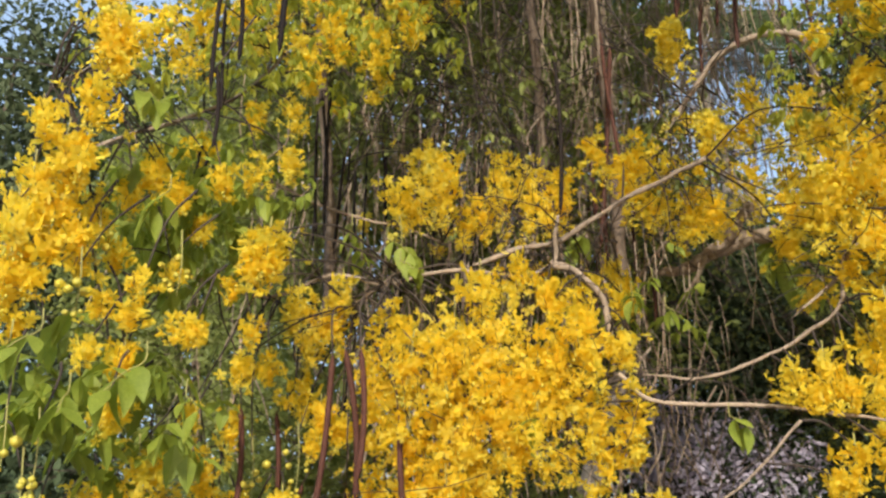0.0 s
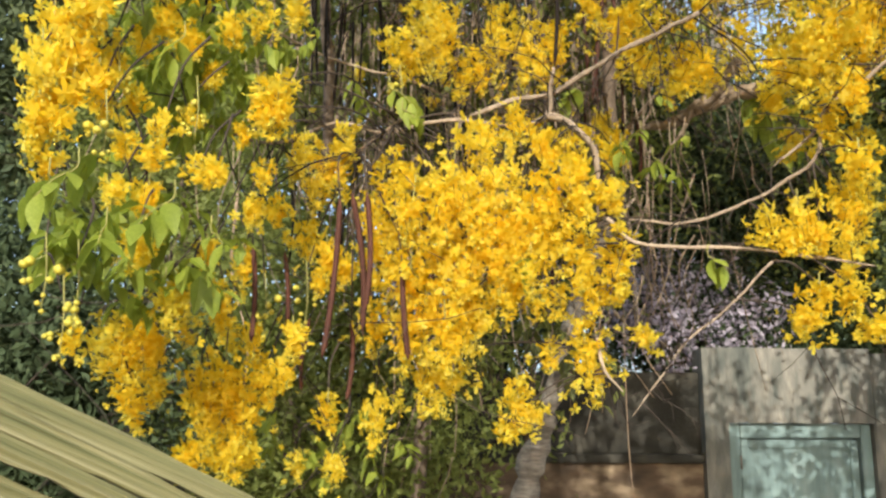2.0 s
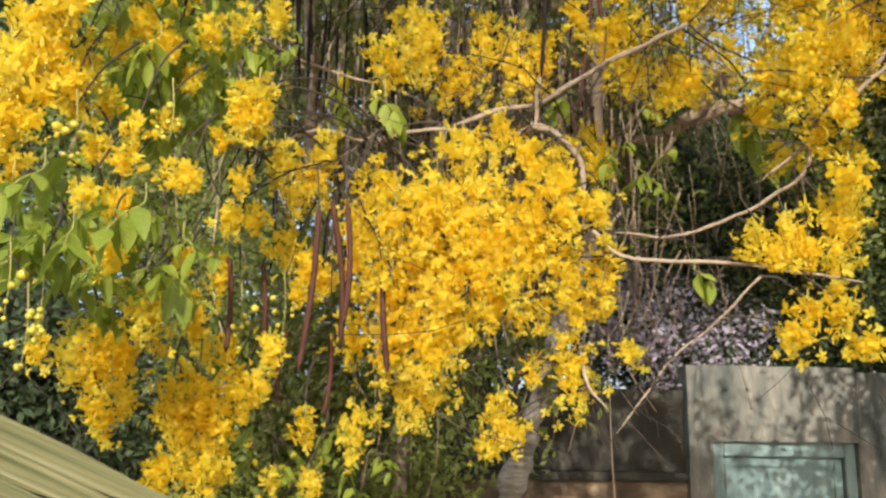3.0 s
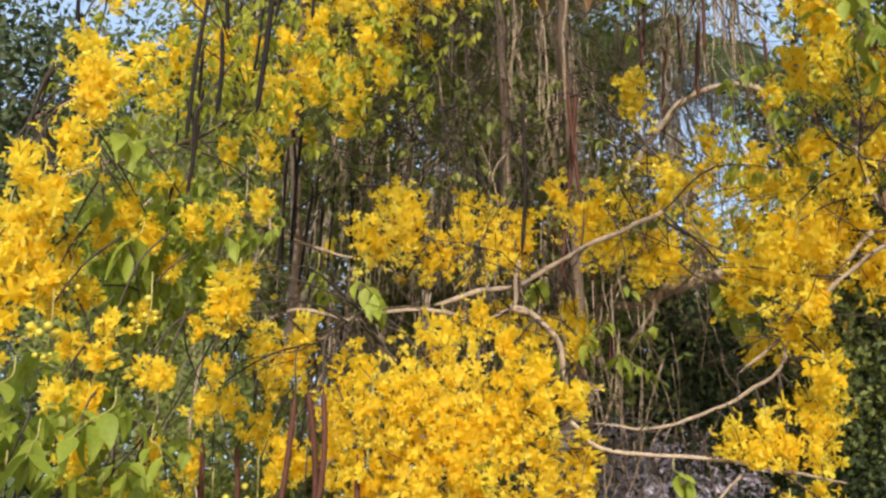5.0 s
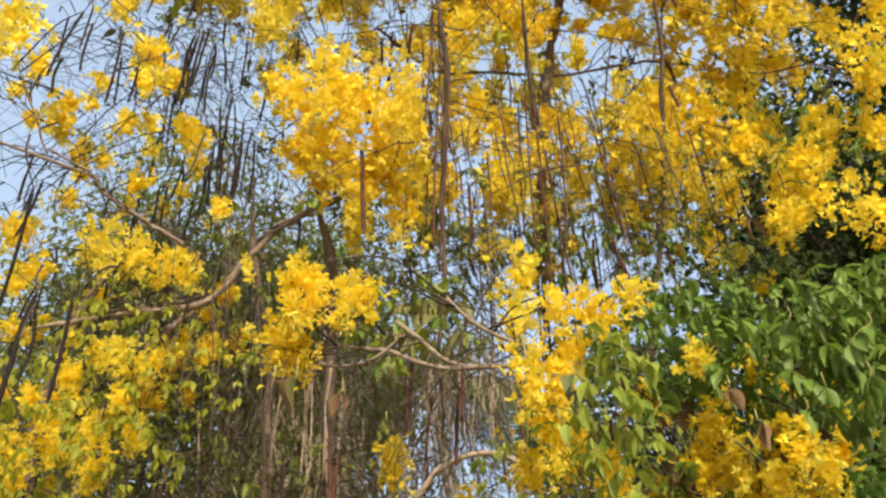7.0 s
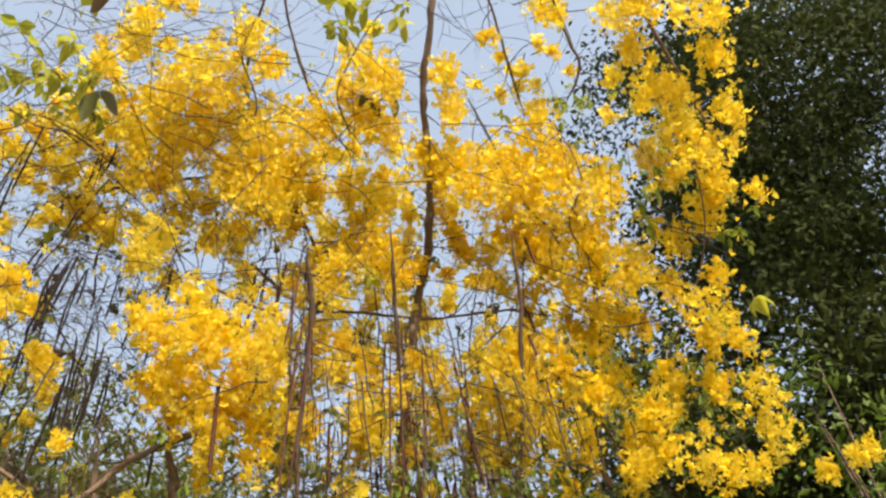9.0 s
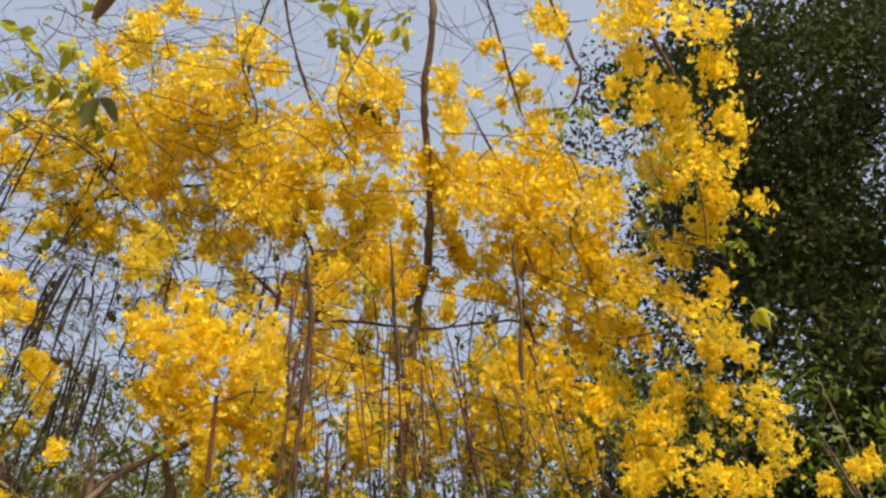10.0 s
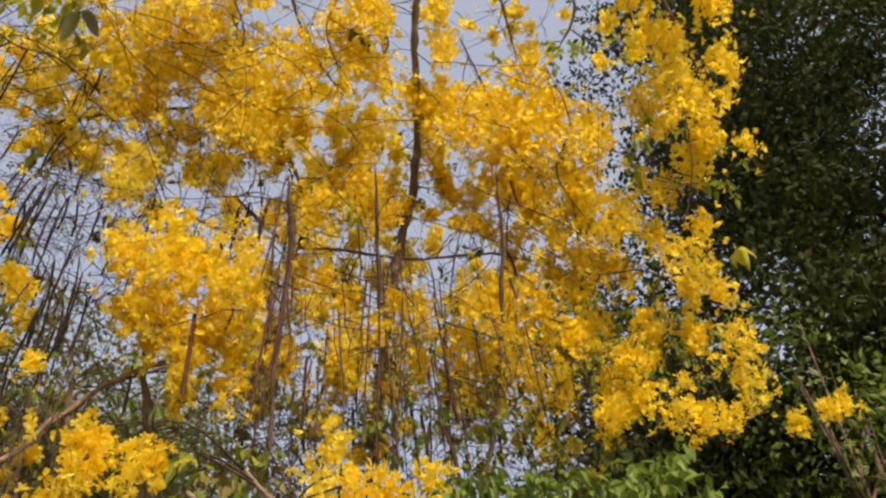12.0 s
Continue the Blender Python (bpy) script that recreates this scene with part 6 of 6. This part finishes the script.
broad_tree("background_tree", "olive twiggy tree behind the boundary wall", (4.9, 9.4, 0), 7, (4.6, 9.2, 4.35), (1.9, 1.1, 2.35), LEAF_OLIVE, 380, 80, 0.09, 0.26, 0.12, 8)
broad_tree("background_tree", "green leafy tree crowding behind the boundary wall", (6.8, 8.9, 0), 9, (6.2, 8.6, 6.2), (2.6, 1.8, 3.6), LEAF_FAR, 330, 80, 0.12, 0.3, 0.14, 9)
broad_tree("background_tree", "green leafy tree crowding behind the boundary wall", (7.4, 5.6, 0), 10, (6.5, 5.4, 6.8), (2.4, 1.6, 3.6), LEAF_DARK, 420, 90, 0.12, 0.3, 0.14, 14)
broad_tree("garden_tree", "mid-green slender tree under the tall shade tree", (6.59, 3.98, 0), 7, (6.09, 3.38, 6.67), (1.0, 0.9, 1.3), LEAF_BUSH, 24, 40, 0.10, 0.24, 0.05, 27)
broad_tree("garden_tree", "low bright-green leafy tree beside the boundary wall", (4.8, 4.1, 0), 5, (4.4, 3.7, 3.45), (1.8, 1.5, 1.5), LEAF_BUSH, 240, 46, 0.10, 0.22, 0.07, 18)
broad_tree("background_tree", "olive twiggy tree rising behind the blossom", (0.6, 6.7, 0), 8, (1.1, 6.7, 6.6), (2.0, 1.0, 1.9), LEAF_OLIVE, 200, 70, 0.07, 0.2, 0.02, 19)
# low dark hedge added behind the wall to close the gap below the trees
broad_tree("wall_hedge", "low dark-green hedge behind the boundary wall", (4.4, 8.9, 0), 3, (3.2, 8.8, 2.6), (2.8, 0.3, 0.7), LEAF_FAR, 300, 60, 0.08, 0.16, 0.04, 15)
broad_tree("background_tree", "dark twiggy tree close behind the boundary wall", (2.3, 9.0, 0), 6, (2.5, 9.0, 4.1), (1.7, 0.5, 2.1), LEAF_FAR, 560, 64, 0.085, 0.22, 0.08, 16)
broad_tree("background_tree", "dark twiggy tree close behind the boundary wall", (4.2, 9.0, 0), 5, (4.3, 9.0, 4.0), (1.8, 0.5, 1.6), LEAF_FAR, 260, 60, 0.08, 0.22, 0.08, 17)
broad_tree("garden_shrub", "pale mauve-grey twiggy shrub above the boundary wall", (2.6, 8.6, 0), 3, (2.55, 8.45, 2.75), (1.25, 0.3, 0.7), LEAF_MAUVE, 110, 30, 0.075, 0.11, 0.04, 22)
broad_tree("garden_shrub", "dark leafy shrub in front of the boundary wall", (-2.9, 5.6, 0), 3, (-2.9, 5.6, 1.7), (1.6, 0.9, 1.9), LEAF_FAR, 320, 80, 0.08, 0.2, 0.05, 10)
broad_tree("garden_shrub", "dark leafy shrub in front of the boundary wall", (-0.9, 6.4, 0), 3, (-0.9, 6.4, 1.7), (1.4, 0.7, 1.8), LEAF_OLIVE, 320, 70, 0.07, 0.2, 0.05, 11)


# ---- curtain of dry vines ----
vines = thing("dry_vines", "curtain of dry brown hanging vines behind the blossom", "vine", at=(0.4, 5.6, 0), kind="stuff")
strands = Pile()
vr = random.Random(21)
for k in range(260):
    x, y, z = vr.gauss(0.4, 0.8), vr.uniform(5.0, 6.6), vr.uniform(2.8, 6.4)
    n = vr.uniform(0.4, 2.0)
    a = Vector((x - 0.4, y - 5.6, z))
    strands.add(*tube(smooth_line([a, a + Vector((vr.uniform(-.06, .06), vr.uniform(-.06, .06), -n * 0.4)), a + Vector((vr.uniform(-.12, .12), vr.uniform(-.1, .1), -n * 0.75)),
                                   a + Vector((vr.uniform(-.16, .16), vr.uniform(-.1, .1), -n))], 3), vr.choice((0.002, 0.003, 0.004, 0.009)), 0.003, 5))
pale = Pile()
for k in range(330):
    x, y, z = vr.gauss(0.3, 0.85), vr.uniform(4.0, 5.6), vr.uniform(2.4, 6.2)
    n = vr.uniform(0.25, 0.9)
    a = Vector((x - 0.4, y - 5.6, z))
    lean = Vector((vr.uniform(-0.6, 0.6), vr.uniform(-0.3, 0.3), -1))
    pale.add(*tube(smooth_line([a, a + lean * n * 0.35 + Vector((vr.uniform(-.05, .05), 0, 0)), a + lean * n * 0.7 + Vector((vr.uniform(-.08, .08), 0, 0)), a + lean * n], 3), vr.choice((0.003, 0.005, 0.007)), 0.002, 5))
for k in range(430):
    a = Vector((vr.gauss(1.15, 0.45), vr.uniform(-0.9, 0.4), vr.uniform(4.3, 5.8)))
    n = vr.uniform(0.3, 0.9)
    pale.add(*tube(smooth_line([a, a + Vector((vr.uniform(-.05, .05), 0, -n * 0.4)), a + Vector((vr.uniform(-.07, .07), 0, -n * 0.75)), a + Vector((vr.uniform(-.1, .1), 0, -n))], 3), vr.choice((0.0025, 0.004, 0.006)), 0.002, 4))
for k in range(200):
    a = Vector((vr.gauss(-0.25, 0.6), vr.uniform(-1.5, -0.8), vr.uniform(2.9, 4.2)))
    n = vr.uniform(0.3, 0.8)
    pale.add(*tube(smooth_line([a, a + Vector((vr.uniform(-.04, .04), 0, -n * 0.5)), a + Vector((vr.uniform(-.09, .09), 0, -n))], 3), vr.choice((0.0025, 0.004, 0.006)), 0.002, 4))
for k in range(64):
    a = Vector((vr.uniform(0.93, 1.44), vr.uniform(-2.02, -1.54), vr.uniform(4.79, 5.21)))
    n = vr.uniform(0.35, 0.75)
    pale.add(*tube([a, a + Vector((vr.uniform(-.03, .03), 0, -n * 0.35)), a + Vector((vr.uniform(-.05, .05), 0, -n * 0.7)), a + Vector((vr.uniform(-.06, .06), 0, -n))], vr.choice((0.0025, 0.004, 0.006)), 0.002, 4))
for k in range(30):
    a = Vector((vr.uniform(0.04, 0.45), vr.uniform(-2.10, -1.55), vr.uniform(4.37, 4.99)))
    n = vr.uniform(0.35, 0.9)
    pale.add(*tube([a, a + Vector((vr.uniform(-.03, .03), 0, -n * 0.35)), a + Vector((vr.uniform(-.05, .05), 0, -n * 0.7)), a + Vector((vr.uniform(-.06, .06), 0, -n))], vr.choice((0.0025, 0.004, 0.006)), 0.002, 4))
for k in range(30):
    a = Vector((vr.uniform(-0.90, -0.18), vr.uniform(-1.89, -1.38), vr.uniform(3.75, 4.23)))
    n = vr.uniform(0.3, 0.7)
    pale.add(*tube([a, a + Vector((vr.uniform(-.03, .03), 0, -n * 0.35)), a + Vector((vr.uniform(-.05, .05), 0, -n * 0.7)), a + Vector((vr.uniform(-.06, .06), 0, -n))], vr.choice((0.0025, 0.004, 0.006)), 0.002, 4))
part("bare_twig_curtain", mesh("bare_twig_curtain", pale.v, pale.f, BARK_PALE), vines, "pale bare twigs", kind="stuff")
part("strand_curtain", mesh("strand_curtain", strands.v, strands.f, VINE), vines, kind="stuff")


# ---- coconut palm ----
def palm_frond(length, seed, droop):
    """A frond along +x: a tapering rib with two rows of narrow hanging leaflets."""
    rng = random.Random(seed)
    rib = [Vector((length * t, 0, droop[0] * t - droop[1] * t * t)) for t in [i / 16 for i in range(17)]]
    blades = Pile()
    for i in range(64):
        t = 0.10 + 0.9 * i / 64
        p = Vector((length * t, 0, droop[0] * t - droop[1] * t * t))
        n = length * 0.30 * math.sin(math.pi * min(1, 0.25 + 0.75 * t)) ** 0.6
        for s in (-1, 1):
            d = Vector((0.45, s * 0.8, -0.2 + rng.uniform(-0.12, 0.12))).normalized()
            e = p + d * n + Vector((0, 0, -0.16 * n))
            m_ = p + d * n * 0.55
            w_ = Vector((0.02, 0, 0.019))
            blades.add([p - w_ * 0.4, p + w_ * 0.4, m_ + w_, e, m_ - w_], [(0, 1, 2, 4), (4, 2, 3)])
    return tube(rib, 0.03, 0.006, 6), (blades.v, blades.f)


palm = thing("coconut_palm", "coconut palm with drooping fronds behind the boundary wall", "palm", at=(4.8, 13.0, 0))
part("trunk", mesh("trunk", *tube(smooth_line([(0, 0, -0.05), (0.15, 0, 3.2), (-0.1, 0, 6.6), (-0.6, 0, 10.3)], 8), 0.17, 0.12, 10, random.Random(5), 0.05), BARK_TRUNK), palm)
for k, (turn, up, down) in enumerate(((-84, 0.7, 4.6), (-118, 0.9, 3.4), (-150, 1.2, 2.6), (-45, 1.0, 4.2), (10, 0.9, 2.6), (55, 1.2, 2.2), (100, 1.2, 2.2), (150, 1.0, 2.4), (190, 1.0, 2.6), (30, 2.4, 1.8))):
    rib, blades = palm_frond(3.6, k, (up, down))
    fr = part("frond", mesh("frond", *rib, FROND_SKIN), palm, m=pose(-0.6, 0, 10.3, 0, 0, turn))
    part("leaflet_fringe", mesh("leaflet_fringe", *blades, PALM_LEAF, False), fr, kind="stuff")

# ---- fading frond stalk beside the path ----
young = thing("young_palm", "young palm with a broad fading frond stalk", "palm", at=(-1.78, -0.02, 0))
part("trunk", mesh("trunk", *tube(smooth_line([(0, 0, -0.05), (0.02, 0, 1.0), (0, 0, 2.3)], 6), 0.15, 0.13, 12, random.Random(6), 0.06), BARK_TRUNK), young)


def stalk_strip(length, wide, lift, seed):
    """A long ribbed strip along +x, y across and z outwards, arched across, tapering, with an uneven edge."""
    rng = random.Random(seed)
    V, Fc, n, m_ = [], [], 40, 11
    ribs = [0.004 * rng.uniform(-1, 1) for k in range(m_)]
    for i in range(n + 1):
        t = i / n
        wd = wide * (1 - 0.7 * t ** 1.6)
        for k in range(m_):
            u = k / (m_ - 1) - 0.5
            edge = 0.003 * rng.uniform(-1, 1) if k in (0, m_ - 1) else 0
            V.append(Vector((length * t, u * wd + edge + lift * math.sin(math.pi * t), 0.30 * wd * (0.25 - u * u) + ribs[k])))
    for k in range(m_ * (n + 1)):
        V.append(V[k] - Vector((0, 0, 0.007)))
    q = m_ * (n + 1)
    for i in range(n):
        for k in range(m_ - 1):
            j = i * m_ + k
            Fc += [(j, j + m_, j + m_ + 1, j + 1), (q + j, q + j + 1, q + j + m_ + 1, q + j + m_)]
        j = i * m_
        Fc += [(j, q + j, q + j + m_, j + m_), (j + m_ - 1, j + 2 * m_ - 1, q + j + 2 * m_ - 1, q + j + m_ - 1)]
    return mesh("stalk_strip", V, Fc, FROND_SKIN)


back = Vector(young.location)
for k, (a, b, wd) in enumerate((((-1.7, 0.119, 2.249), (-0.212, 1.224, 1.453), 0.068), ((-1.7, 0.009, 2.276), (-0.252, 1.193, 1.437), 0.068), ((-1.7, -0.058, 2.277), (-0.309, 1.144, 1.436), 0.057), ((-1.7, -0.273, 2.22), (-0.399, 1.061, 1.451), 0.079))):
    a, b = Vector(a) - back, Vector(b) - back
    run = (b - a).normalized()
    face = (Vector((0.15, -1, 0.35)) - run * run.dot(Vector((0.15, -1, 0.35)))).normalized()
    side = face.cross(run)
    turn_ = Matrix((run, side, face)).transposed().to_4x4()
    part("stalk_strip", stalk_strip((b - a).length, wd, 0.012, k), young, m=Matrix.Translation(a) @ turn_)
